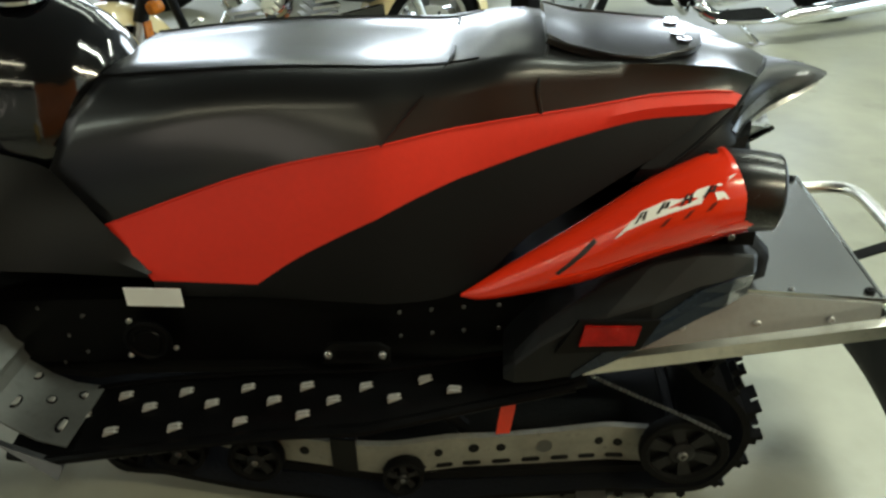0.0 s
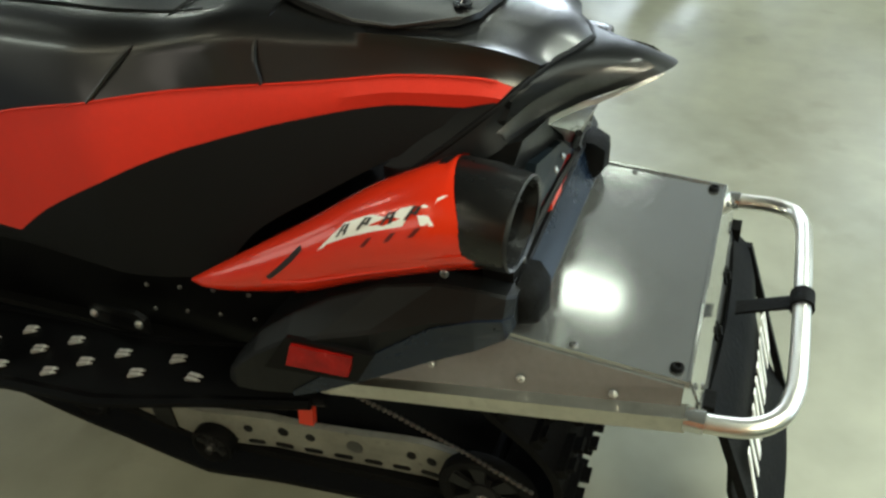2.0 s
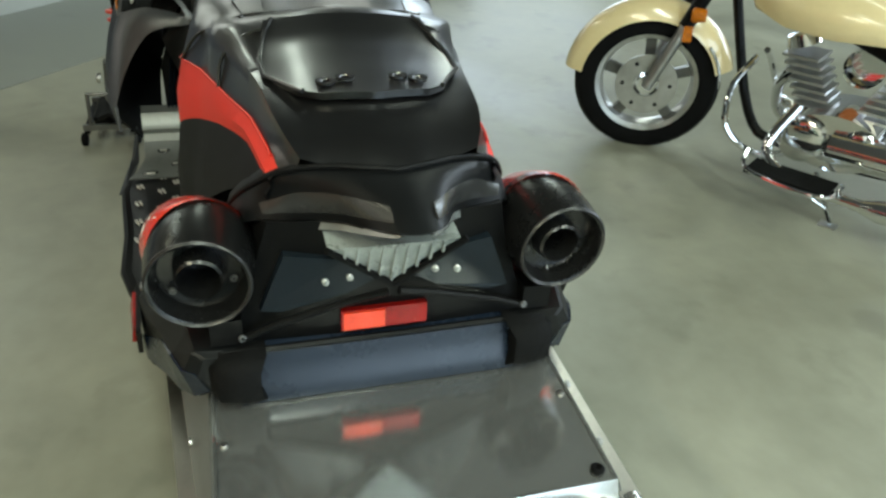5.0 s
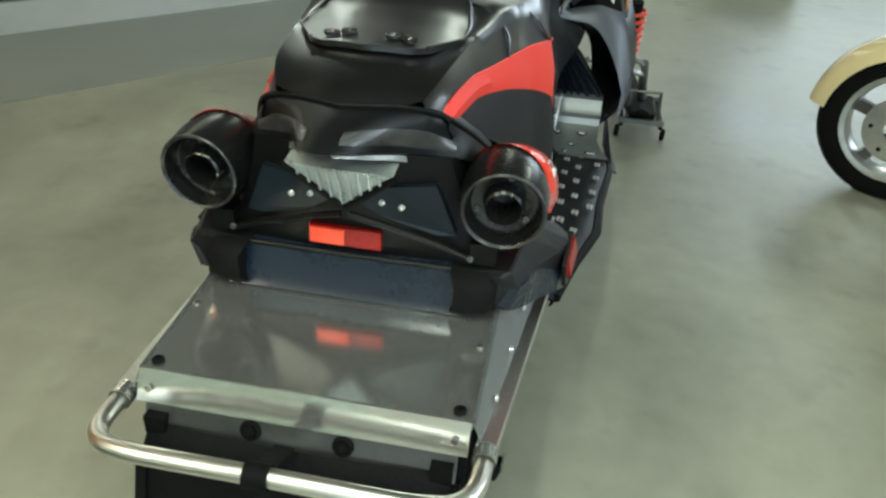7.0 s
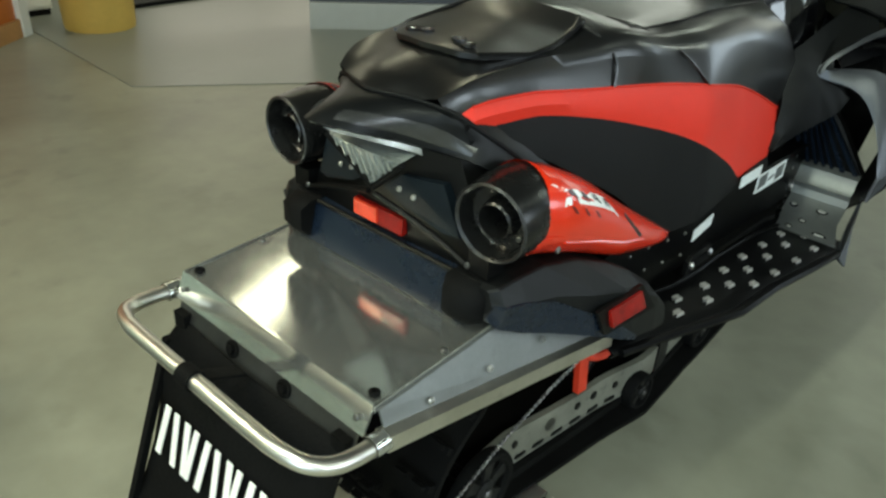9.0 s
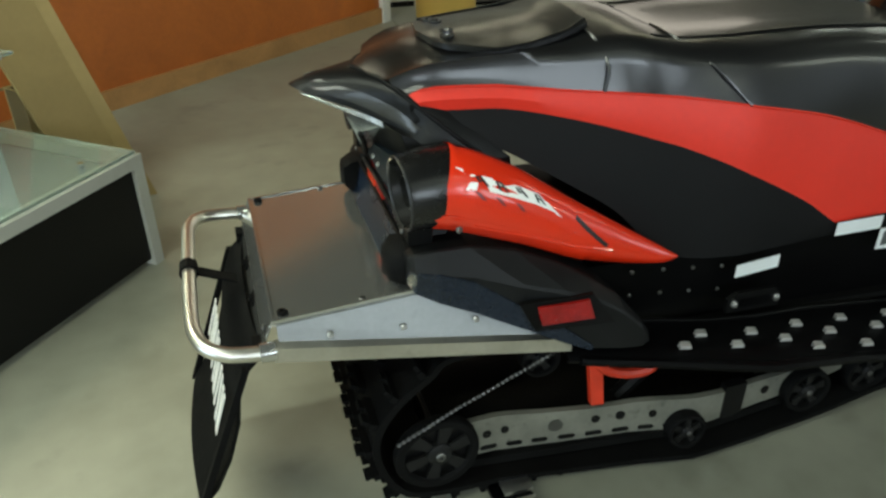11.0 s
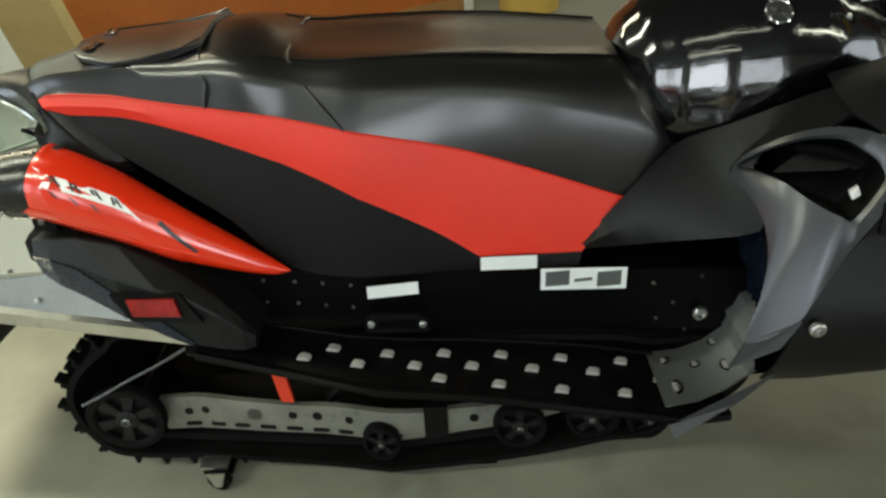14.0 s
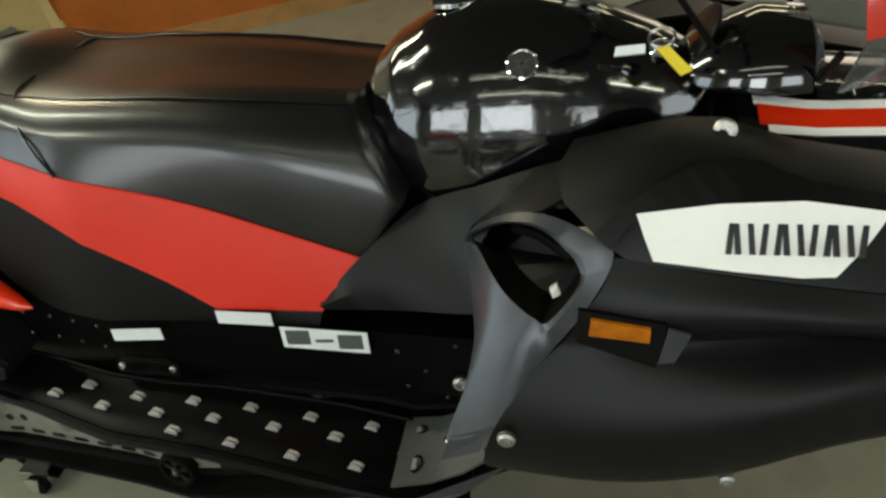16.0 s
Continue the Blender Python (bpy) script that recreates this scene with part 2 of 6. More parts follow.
GREY_METAL = material("grey_cabinet_paint", (0.16, 0.17, 0.18), 0.45, vary=0.1, scale=3, bump=0.03)
GLASS = clear("glass", (0.80, 0.93, 0.86), 0.02, 0.12)
SCREEN = clear("smoked_windscreen", (0.35, 0.36, 0.34), 0.04, 0.15)


# ---- mesh helpers ----
def part(name, bm, mat, parent=None, label="", smooth=True, bevel=0.0, angle=35):
    if bevel:
        es = [e for e in bm.edges if len(e.link_faces) == 2 and e.calc_face_angle(0) > radians(30)]
        bmesh.ops.bevel(bm, geom=es, offset=bevel, segments=2, affect="EDGES", profile=0.6, clamp_overlap=True)
    bmesh.ops.remove_doubles(bm, verts=bm.verts, dist=1e-5)
    bmesh.ops.recalc_face_normals(bm, faces=bm.faces)
    me = bpy.data.meshes.new(name)
    if smooth:
        for f in bm.faces:
            f.smooth = True
        for e in bm.edges:
            if len(e.link_faces) == 2 and e.calc_face_angle(0) > radians(angle):
                e.smooth = False
    bm.to_mesh(me)
    bm.free()
    me.materials.append(mat)
    ob = new(name, me)
    if parent is not None:
        ob.parent = parent
        ob.matrix_parent_inverse = Matrix.Identity(4)
        if parent.type != "EMPTY":
            ob.matrix_parent_inverse = Matrix.Identity(4)
    if label:
        ob["label"] = label
    return ob


def thing(name, at, label, category, group=""):
    ob = new(name)
    ob.empty_display_size = 0.1
    ob.matrix_world = at if isinstance(at, Matrix) else pose(*at)
    return tagged(ob, label, category, group)


def bm_box(x0, y0, z0, x1, y1, z1, bm=None):
    bm = bm or bmesh.new()
    v = [bm.verts.new((x, y, z)) for x in (x0, x1) for y in (y0, y1) for z in (z0, z1)]
    for f in ((0, 1, 3, 2), (4, 6, 7, 5), (0, 4, 5, 1), (2, 3, 7, 6), (0, 2, 6, 4), (1, 5, 7, 3)):
        bm.faces.new([v[i] for i in f])
    return bm


def bm_loft(rows, closed=False, caps=False, bm=None):
    """A skin over rows of points; every row has the same count."""
    bm = bm or bmesh.new()
    vs = [[bm.verts.new(p) for p in row] for row in rows]
    n = len(rows[0])
    for a, b in zip(vs, vs[1:]):
        for i in range(n if closed else n - 1):
            j = (i + 1) % n
            try:
                bm.faces.new((a[i], a[j], b[j], b[i]))
            except ValueError:
                pass
    if caps:
        for row in (vs[0], vs[-1]):
            bm.faces.new(row)
    return bm


def thicken(bm, t):
    bmesh.ops.recalc_face_normals(bm, faces=bm.faces)
    bmesh.ops.solidify(bm, geom=bm.faces[:], thickness=t)
    return bm


def bm_prism(poly, d, bm=None):
    """A flat outline of 3D points pushed along the vector d."""
    bm = bm or bmesh.new()
    a = [bm.verts.new(p) for p in poly]
    b = [bm.verts.new(Vector(p) + Vector(d)) for p in poly]
    bm.faces.new(a), bm.faces.new(b[::-1])
    for i in range(len(a)):
        j = (i + 1) % len(a)
        bm.faces.new((a[j], a[i], b[i], b[j]))
    return bm


def spline(pts, steps=6, closed=False):
    """Catmull-Rom through the points."""
    p = [Vector(q) for q in pts]
    n, out = len(p), []
    for i in range(n if closed else n - 1):
        a, b = p[i], p[(i + 1) % n]
        z = p[i - 1] if (i or closed) else a - (b - a)
        c = p[(i + 2) % n] if (i + 2 < n or closed) else b + (b - a)
        for k in range(steps):
            t = k / steps
            out.append(0.5 * (2 * a + (b - z) * t + (2 * z - 5 * a + 4 * b - c) * t * t + (3 * a - z - 3 * b + c) * t ** 3))
    if not closed:
        out.append(p[-1])
    return out


def bm_tube(pts, r, sides=10, bm=None, caps=True, radii=None):
    bm = bm or bmesh.new()
    pts = [Vector(p) for p in pts]
    rows, up = [], Vector((0.13, 0.21, 0.97))
    for i, p in enumerate(pts):
        d = (pts[min(i + 1, len(pts) - 1)] - pts[max(i - 1, 0)]).normalized()
        side = d.cross(up)
        if side.length < 0.1:
            side = d.cross(Vector((1, 0, 0)))
        side.normalize()
        top = side.cross(d).normalized()
        up = top
        rr = radii[i] if radii else r
        rows.append([p + rr * (math.cos(a) * side + math.sin(a) * top) for a in [2 * math.pi * k / sides for k in range(sides)]])
    return bm_loft(rows, closed=True, caps=caps, bm=bm)


def bm_turn(profile, centre, axis, sides=24, bm=None, caps=False):
    """Profile of (along, radius) turned about an axis through the centre."""
    bm = bm or bmesh.new()
    c, d = Vector(centre), Vector(axis).normalized()
    u = d.cross(Vector((0, 0, 1)))
    u = u.normalized() if u.length > 0.05 else Vector((1, 0, 0))
    w = d.cross(u)
    rows = [[c + d * s + r * (math.cos(a) * u + math.sin(a) * w) for a in [2 * math.pi * k / sides for k in range(sides)]] for s, r in profile]
    return bm_loft(rows, closed=True, caps=caps, bm=bm)


def lerp(table, x):
    """Piecewise-linear value from rows of (x, values...)."""
    xs = [r[0] for r in table]
    out = [float(np.interp(x, xs, [r[k] for r in table])) for k in range(1, len(table[0]))]
    return out[0] if len(out) == 1 else out


def smooth_table(table, n=6):
    """The same table with more rows, on a smooth curve."""
    w = len(table[0])
    cols = [spline([(r[0], r[k], 0) for r in table], n) for k in range(1, w)]
    return [(cols[0][i][0], *[c[i][1] for c in cols]) for i in range(len(cols[0]))]


def screw(name, at, axis, r, mat, parent, label=""):
    c = Vector(at)
    return part(name, bm_turn([(0, r), (0.5 * r, r), (0.75 * r, 0.75 * r), (0.75 * r, 0.45 * r), (0.35 * r, 0.4 * r), (0.35 * r, 0.001)], c, axis, 12), mat, parent, label)


# ---- the room ----
def structure(name, bm, mat, label, category="", bevel=0.0):
    ob = part(name, bm, mat, None, "", smooth=False, bevel=bevel)
    return tagged(ob, label, category or name.split("_")[0], "", "structure")


X0, X1, Y0, Y1 = -4.5, 8.0, -6.0, 7.0
structure("floor", bm_box(X0, Y0, FLOOR - 0.12, X1, Y1, FLOOR), CONCRETE, "sealed beige-grey concrete showroom floor with faint stains")
# the greyer painted area beyond a straight edge
structure("floor_grey", bm_prism([(1.0, 2.45, FLOOR), (1.8, 1.9, FLOOR), (2.8, 1.08, FLOOR), (7.9, -3.2, FLOOR), (7.9, 6.9, FLOOR), (1.6, 6.9, FLOOR), (1.05, 3.6, FLOOR)], (0, 0, 0.004)), CONCRETE_GREY, "grey painted part of the concrete floor", "floor")
structure("ceiling", bm_box(X0, Y0, CEIL, X1, Y1, CEIL + 0.12), CEILING, "dark grey painted ceiling over the showroom")
NX, NW = 3.4, 3.0
bwn = bm_box(X0 - 0.15, Y1, FLOOR, NX, Y1 + 0.15, CEIL)
bm_box(NX + NW, Y1, FLOOR, X1 + 0.15, Y1 + 0.15, CEIL, bm=bwn)
bm_box(NX, Y1, FLOOR, NX + NW, Y1 + 0.15, 0.75, bm=bwn)
bm_box(NX, Y1, 2.75, NX + NW, Y1 + 0.15, CEIL, bm=bwn)
structure("wall_north", bwn, WALL_PALE, "off-white painted showroom wall with one wide window", "wall")
wn = tagged(thing("window_9", (NX, Y1, 0.75), "wide white framed shop window letting in daylight", "window"), kind="structure")
for q in ((0, .04, 0, NW, .1, .05), (0, .04, 1.95, NW, .1, 2.0), (0, .04, .05, .05, .1, 1.95), (NW - .05, .04, .05, NW, .1, 1.95), (NW / 2 - .03, .04, .05, NW / 2 + .03, .1, 1.95)):
    part("window_frame", bm_box(*q), WHITE_PAINT, wn)
bws = bm_box(X0 - 0.15, Y0 - 0.15, FLOOR, X1 + 0.15, Y0, 1.05)
bm_box(X0 - 0.15, Y0 - 0.15, 2.75, X1 + 0.15, Y0, CEIL, bm=bws)
edges = [X0 - 0.15] + [e for wx, ww in WINDOWS for e in (wx, wx + ww)] + [X1 + 0.15]
for a, b in zip(edges[::2], edges[1::2]):
    bm_box(a, Y0 - 0.15, 1.05, b, Y0, 2.75, bm=bws)
structure("wall_south", bws, WALL_PALE, "off-white painted showroom wall with three windows", "wall")
for k, (wx, ww) in enumerate(WINDOWS):
    wn = tagged(thing("window_%d" % (k + 1), (wx, Y0, 1.05), "white framed shop window letting in daylight", "window"), kind="structure")
    for q in ((0, -.1, 0, ww, -.04, .05), (0, -.1, 1.65, ww, -.04, 1.7), (0, -.1, .05, .05, -.04, 1.65), (ww - .05, -.1, .05, ww, -.04, 1.65)):
        part("window_frame", bm_box(*q), WHITE_PAINT, wn)
    part("window_sill", bm_box(-.05, -.04, -.03, ww + .05, .08, 0), WHITE_PAINT, wn)
bwe = bm_box(X1, Y0, 2.75, X1 + 0.15, Y1, CEIL)
bm_box(X1, Y0, FLOOR, X1 + 0.15, Y1, 0.95, bm=bwe)
edges = [Y0] + [e for wy, ww in EAST for e in (wy, wy + ww)] + [Y1]
for a, b in zip(edges[::2], edges[1::2]):
    bm_box(X1, a, 0.95, X1 + 0.15, b, 2.75, bm=bwe)
structure("wall_east", bwe, WALL_PALE, "off-white painted showroom wall with three wide windows", "wall")
for k, (wy, ww) in enumerate(EAST):
    wn = tagged(thing("window_%d" % (k + 6), (X1, wy, 0.95), "wide white framed shop window letting in daylight", "window"), kind="structure")
    for q in ((.04, 0, 0, .1, ww, .05), (.04, 0, 1.75, .1, ww, 1.8), (.04, 0, .05, .1, .05, 1.75), (.04, ww - .05, .05, .1, ww, 1.75)):
        part("window_frame", bm_box(*q), WHITE_PAINT, wn)
bww = bm_box(X0 - 0.15, Y0, 2.15, X0, Y1, CEIL)
bm_box(X0 - 0.15, Y0, FLOOR, X0, Y1, 0.05, bm=bww)
edges = [Y0] + [e for wy, ww in WEST for e in (wy, wy + ww)] + [Y1]
for a, b in zip(edges[::2], edges[1::2]):
    bm_box(X0 - 0.15, a, 0.05, X0, b, 2.15, bm=bww)
structure("wall_west", bww, WALL_PALE, "off-white painted showroom wall with two tall windows", "wall")
for k, (wy, ww) in enumerate(WEST):
    wn = tagged(thing("window_%d" % (k + 4), (X0, wy, 0.05), "tall white framed shop window letting in daylight", "window"), kind="structure")
    for q in ((-.1, 0, 0, -.04, ww, .05), (-.1, 0, 2.05, -.04, ww, 2.1), (-.1, 0, .05, -.04, .05, 2.05), (-.1, ww - .05, .05, -.04, ww, 2.05), (-.1, ww * .5 - .03, .05, -.04, ww * .5 + .03, 2.05)):
        part("window_frame", bm_box(*q), WHITE_PAINT, wn)



def ceiling_light(x, y):
    t = thing("ceiling_light", (x, y, CEIL), "long white fluorescent fitting fixed under the ceiling", "ceiling light", "ceiling lights")
    part("housing", bm_prism([(-1.22, -0.11, 0), (-1.22, 0.11, 0), (-1.22, 0.07, -0.07), (-1.22, -0.07, -0.07)], (2.44, 0, 0)), WHITE_PAINT, t)
    part("end_cap", bm_box(-1.25, -0.1, -0.075, -1.22, 0.1, 0), WHITE_PAINT, t)
    part("end_cap", bm_box(1.22, -0.1, -0.075, 1.25, 0.1, 0), WHITE_PAINT, t)


for lx, ly, lw, lc in LAMPS:
    ceiling_light(lx, ly)

# low pale platform with the dark wall behind it
A, B = Vector((2.24, 2.76, 0)), Vector((6.9, -1.12, 0))
DIRW = (B - A).normalized()
NRM = Vector((-DIRW.y, DIRW.x, 0))
pf = [A, B, B + NRM * 0.12, A + NRM * 0.12]
structure("plinth", bm_prism([(p.x, p.y, FLOOR) for p in pf], (0, 0, 0.15)), PLATFORM, "pale grey plinth along the foot of the slate wall", "plinth", bevel=0.01)
pw = [A + NRM * 0.03, B + NRM * 0.03, B + NRM * 0.12, A + NRM * 0.12]
structure("wall_slate", bm_prism([(p.x, p.y, FLOOR + 0.152) for p in pw], (0, 0, 0.72)), WALL_DARK, "low slate blue painted partition wall", "wall")

# orange wood counter front with a brown base trim and a pale post at each end
CA, CB = Vector((-0.92, 2.06, 0)), Vector((0.97, 3.50, 0))
CD = (CB - CA).normalized()
CN = Vector((-CD.y, CD.x, 0))
counter = thing("wood_partition", (0, 0, FLOOR), "tall orange stained wooden partition with brown base trim", "partition")


def slab(a, b, off0, off1, z0, z1):
    p = [a + CN * off0, b + CN * off0, b + CN * off1, a + CN * off1]
    return bm_prism([(q.x, q.y, z0) for q in p], (0, 0, z1 - z0))


part("front_panel", slab(CA, CB, 0.02, 0.06, 0.0, 2.15), ORANGE_WOOD, counter)
part("top_rail", slab(CA, CB, 0.0, 0.08, 2.15, 2.2), TAN_WOOD, counter, bevel=0.006)
part("base_trim", slab(CA, CB, 0.0, 0.02, 0.0, 0.09), TAN_WOOD, counter, "light brown base trim", bevel=0.006)
part("end_post", slab(CA - CD * 0.09, CA, -0.01, 0.1, 0.0, 2.2), WHITE_PAINT, counter, "pale painted end post", bevel=0.006)
part("end_post", slab(CB, CB + CD * 0.07, -0.01, 0.1, 0.0, 2.2), WHITE_PAINT, counter, "pale painted end post", bevel=0.006)


def storage_tub(x, y, r, h, mat, label):
    t = thing("storage_tub", (x, y, FLOOR), label, "tub")
    part("body", bm_turn([(0, 0.001), (0, r * 0.94), (0.02, r * 0.97), (h * 0.45, r), (h * 0.47, r * 1.02), (h * 0.52, r * 1.02), (h * 0.54, r), (h, r * 1.02), (h, r * 0.97), (0.03, r * 0.9)], (0, 0, 0), (0, 0, 1), 32), mat, t)
    part("rim", bm_turn([(h - 0.03, r * 1.0), (h - 0.03, r * 1.06), (h + 0.01, r * 1.06), (h + 0.01, r * 0.96)], (0, 0, 0), (0, 0, 1), 32), mat, t)
    return t


storage_tub(1.37, 3.48, 0.19, 0.55, YELLOW_TUB, "dull yellow plastic drum standing on the floor")
cab = thing("tool_cabinet", (1.14, 3.95, FLOOR), "small white cabinet beside the partition end", "cabinet")
part("body", bm_box(-0.14, -0.1, 0.04, 0.14, 0.2, 0.8), WHITE_PAINT, cab, bevel=0.006)
part("door", bm_box(-0.125, -0.115, 0.06, 0.125, -0.1, 0.78), WHITE_PAINT, cab, bevel=0.004)
part("plinth", bm_box(-0.13, -0.09, 0, 0.13, 0.19, 0.04), BLACK_PANEL, cab)
rug = thing("floor_mat", (2.15, 4.05, FLOOR), "dark rubber mat lying on the grey floor", "mat")
part("mat", bm_box(-0.55, -0.3, 0.004, 0.55, 0.3, 0.02), DARK_STUFF, rug, bevel=0.005)
part("border", bm_box(-0.57, -0.32, 0.004, 0.57, -0.3, 0.024), RUBBER, rug)
# glass display case
KA, KB = Vector((-0.29, 0.96, 0)), Vector((-1.24, -0.20, 0))
case = thing("display_case", pose(KA.x, KA.y, FLOOR, 0, 0, math.degrees(math.atan2((KA - KB).y, (KA - KB).x))), "glass showcase with pale frame and black lower panels", "display case")
CW, CDp, CH = 1.44, 0.62, 0.34
part("front_panel", bm_box(-CW + 0.03, 0.012, 0.02, -0.03, 0.03, CH - 0.03), BLACK_PANEL, case, "black lower panel")
part("side_panel", bm_box(-0.03, 0.03, 0.02, -0.012, CDp - 0.03, CH - 0.03), BLACK_PANEL, case, "black lower panel")
for fx in (-CW, -0.035):
    for fy in (0, CDp - 0.035):
        part("corner_post", bm_box(fx, fy, 0, fx + 0.035, fy + 0.035, CH), CASE_PAINT, case, "pale grey metal post", bevel=0.003)
for fy in (0, CDp - 0.035):
    part("frame_rail", bm_box(-CW + 0.035, fy, CH - 0.035, -0.035, fy + 0.035, CH), CASE_PAINT, case, bevel=0.003)
for fx in (-CW, -0.035):
    part("frame_rail", bm_box(fx, 0.035, CH - 0.035, fx + 0.035, CDp - 0.035, CH), CASE_PAINT, case, bevel=0.003)
part("deck", bm_box(-CW + 0.04, 0.04, CH - 0.05, -0.04, CDp - 0.04, CH - 0.036), GREY_METAL, case, "grey green case floor")
part("glass_top", bm_box(-CW + 0.01, 0.01, CH + 0.002, -0.01, CDp - 0.01, CH + 0.01), GLASS, case, "clear glass top")
part("glass_back", bm_box(-CW + 0.02, CDp - 0.03, CH + 0.012, -0.05, CDp - 0.022, CH + 0.55), GLASS, case, "clear glass pane")
part("glass_shelf", bm_box(-CW + 0.02, 0.30, CH + 0.26, -0.06, CDp - 0.035, CH + 0.268), GLASS, case, "clear glass shelf")
for cx in (-0.1, -0.3, -0.62, -0.95):
    part("shelf_clip", bm_turn([(0, 0.001), (0, 0.011), (0.02, 0.011), (0.02, 0.001)], (cx, 0.31, CH + 0.255), (0, 0, 1), 10), CHROME, case, "chrome clip")
for cx in (-0.15, -0.45, -0.8):
    part("shelf_clip", bm_turn([(0, 0.001), (0, 0.009), (0.012, 0.009), (0.012, 0.001)], (cx, 0.06, CH + 0.011), (0, 0, 1), 10), CHROME, case, "chrome clip")

wp = thing("white_panel", (0, 0, FLOOR), "white painted panel standing behind the showcase", "panel")
part("board", slab(CA - CD * 0.75, CA - CD * 0.1, 0.03, 0.06, 0.02, 2.1), WHITE_PAINT, wp)
part("foot_rail", slab(CA - CD * 0.75, CA - CD * 0.1, 0.02, 0.07, 0.0, 0.02), TAN_WOOD, wp)
# cardboard sheet leaning behind the case and an open box
cb = thing("cardboard_sheet", pose(-0.23, 1.53, FLOOR, 0, 0, 40), "large brown cardboard sheet leaning against the partition", "cardboard")
part("sheet", bm_prism([(-0.36, 0, 0), (-0.17, 0, 0), (-0.17, 0.012, 0), (-0.36, 0.012, 0)], (-0.18, 0.22, 1.0)), CARDBOARD, cb)
part("folded_edge", bm_prism([(-0.17, 0.0, 0), (-0.13, -0.02, 0), (-0.13, -0.01, 0), (-0.17, 0.012, 0)], (-0.18, 0.22, 0.98)), CARDBOARD, cb)
bx = thing("cardboard_box", pose(-0.62, 1.60, FLOOR, 0, 0, 40), "open brown cardboard box on the floor", "box")
bmb = bm_box(-0.07, -0.1, 0, 0.07, -0.09, 0.36)
for q in ((-0.07, 0.09, 0, 0.07, 0.1, 0.36), (-0.07, -0.09, 0, -0.06, 0.09, 0.36), (0.06, -0.09, 0, 0.07, 0.09, 0.36), (-0.06, -0.09, 0, 0.06, 0.09, 0.01)):
    bm_box(*q, bm=bmb)
part("carton", bmb, CARDBOARD, bx)
part("flap", bm_prism([(-0.07, 0.1, 0.36), (0.07, 0.1, 0.36), (0.06, 0.17, 0.33), (-0.06, 0.17, 0.33)], (0, 0, 0.004)), CARDBOARD, bx)

# ---- snowmobile ----
sled = thing("snowmobile", (0, 0, 0), "black snowmobile with red stripe seat and twin red exhausts", "snowmobile")


def sample(ctrl, n=44, sm=True):
    """n points at even lengths along a curve through the control points."""
    p = spline(ctrl, 8) if sm else [Vector(q) for q in ctrl]
    d = [0.0]
    for a, b in zip(p, p[1:]):
        d.append(d[-1] + (b - a).length)
    return [Vector([float(np.interp(d[-1] * k / (n - 1), d, [q[c] for q in p])) for c in range(3)]) for k in range(n)]


def flip(pts, s):
    return [Vector((p.x, p.y * s, p.z)) for p in pts]


SEAT_C = [(.150, 0, .724), (.175, 0, .738), (.25, 0, .754), (.36, 0, .760), (.45, 0, .775), (.52, 0, .794), (.58, 0, .790), (.66, 0, .757), (.8, 0, .748), (1.0, 0, .750), (1.20, 0, .742)]
SEAT_E = [(.176, .066, .718), (.198, .078, .731), (.25, .090, .743), (.36, .1, .754), (.45, .104, .760), (.52, .110, .774), (.58, .112, .772), (.66, .1, .759), (.8, .1, .759), (1.0, .1, .757), (1.195, .085, .745)]
SEAT_M = [(.190, .096, .711), (.21, .104, .720), (.25, .112, .730), (.36, .124, .732), (.52, .141, .738), (.58, .152, .736), (.66, .147, .728), (.85, .152, .715), (1.05, .152, .695), (1.262, .14, .637)]
SEAT_T = [(.200, .113, .703), (.25, .121, .714), (.436, .142, .703), (.619, .160, .691), (.795, .170, .665), (.974, .166, .621), (1.20, .15, .538)]
SEAT_B = [(.206, .122, .683), (.25, .128, .681), (.384, .143, .672), (.523, .160, .645), (.703, .180, .589), (.867, .190, .511), (.962, .195, .452)]
SEAT_L = [(.212, .125, .662), (.334, .160, .622), (.513, .188, .528), (.619, .198, .437), (.8, .199, .428), (1.125, .188, .428)]
cC, cE, cM, cT = (sample(c) for c in (SEAT_C, SEAT_E, SEAT_M, SEAT_T))
cB = sample(SEAT_B, 35) + [Vector((.962 + (1.132 - .962) * k / 9, .195 - .015 * k / 9, .452)) for k in range(1, 10)]
cL = sample(SEAT_L)
mid = [(a + b) * 0.5 + Vector((0, 0.012, 0.010)) for a, b in zip(cM, cE)]
crown = [(a + b) * 0.5 + Vector((0, 0, 0.002)) for a, b in zip(cE, cC)]
front = [r[-1] for r in (cT, cM, mid, cE, crown, cC)]
rows = [cT, cM, mid, cE, crown, cC] + [flip(r, -1) for r in (crown, cE, mid, cM, cT)]
seat_bm = bm_loft(rows)
seat_bm.faces.new([seat_bm.verts.new(p) for p in front + [Vector((p.x, -p.y, p.z)) for p in front[-2::-1]]])
seat = part("seat_cover", seat_bm, VINYL, sled, "black vinyl seat cover, creased at the hump", angle=85)
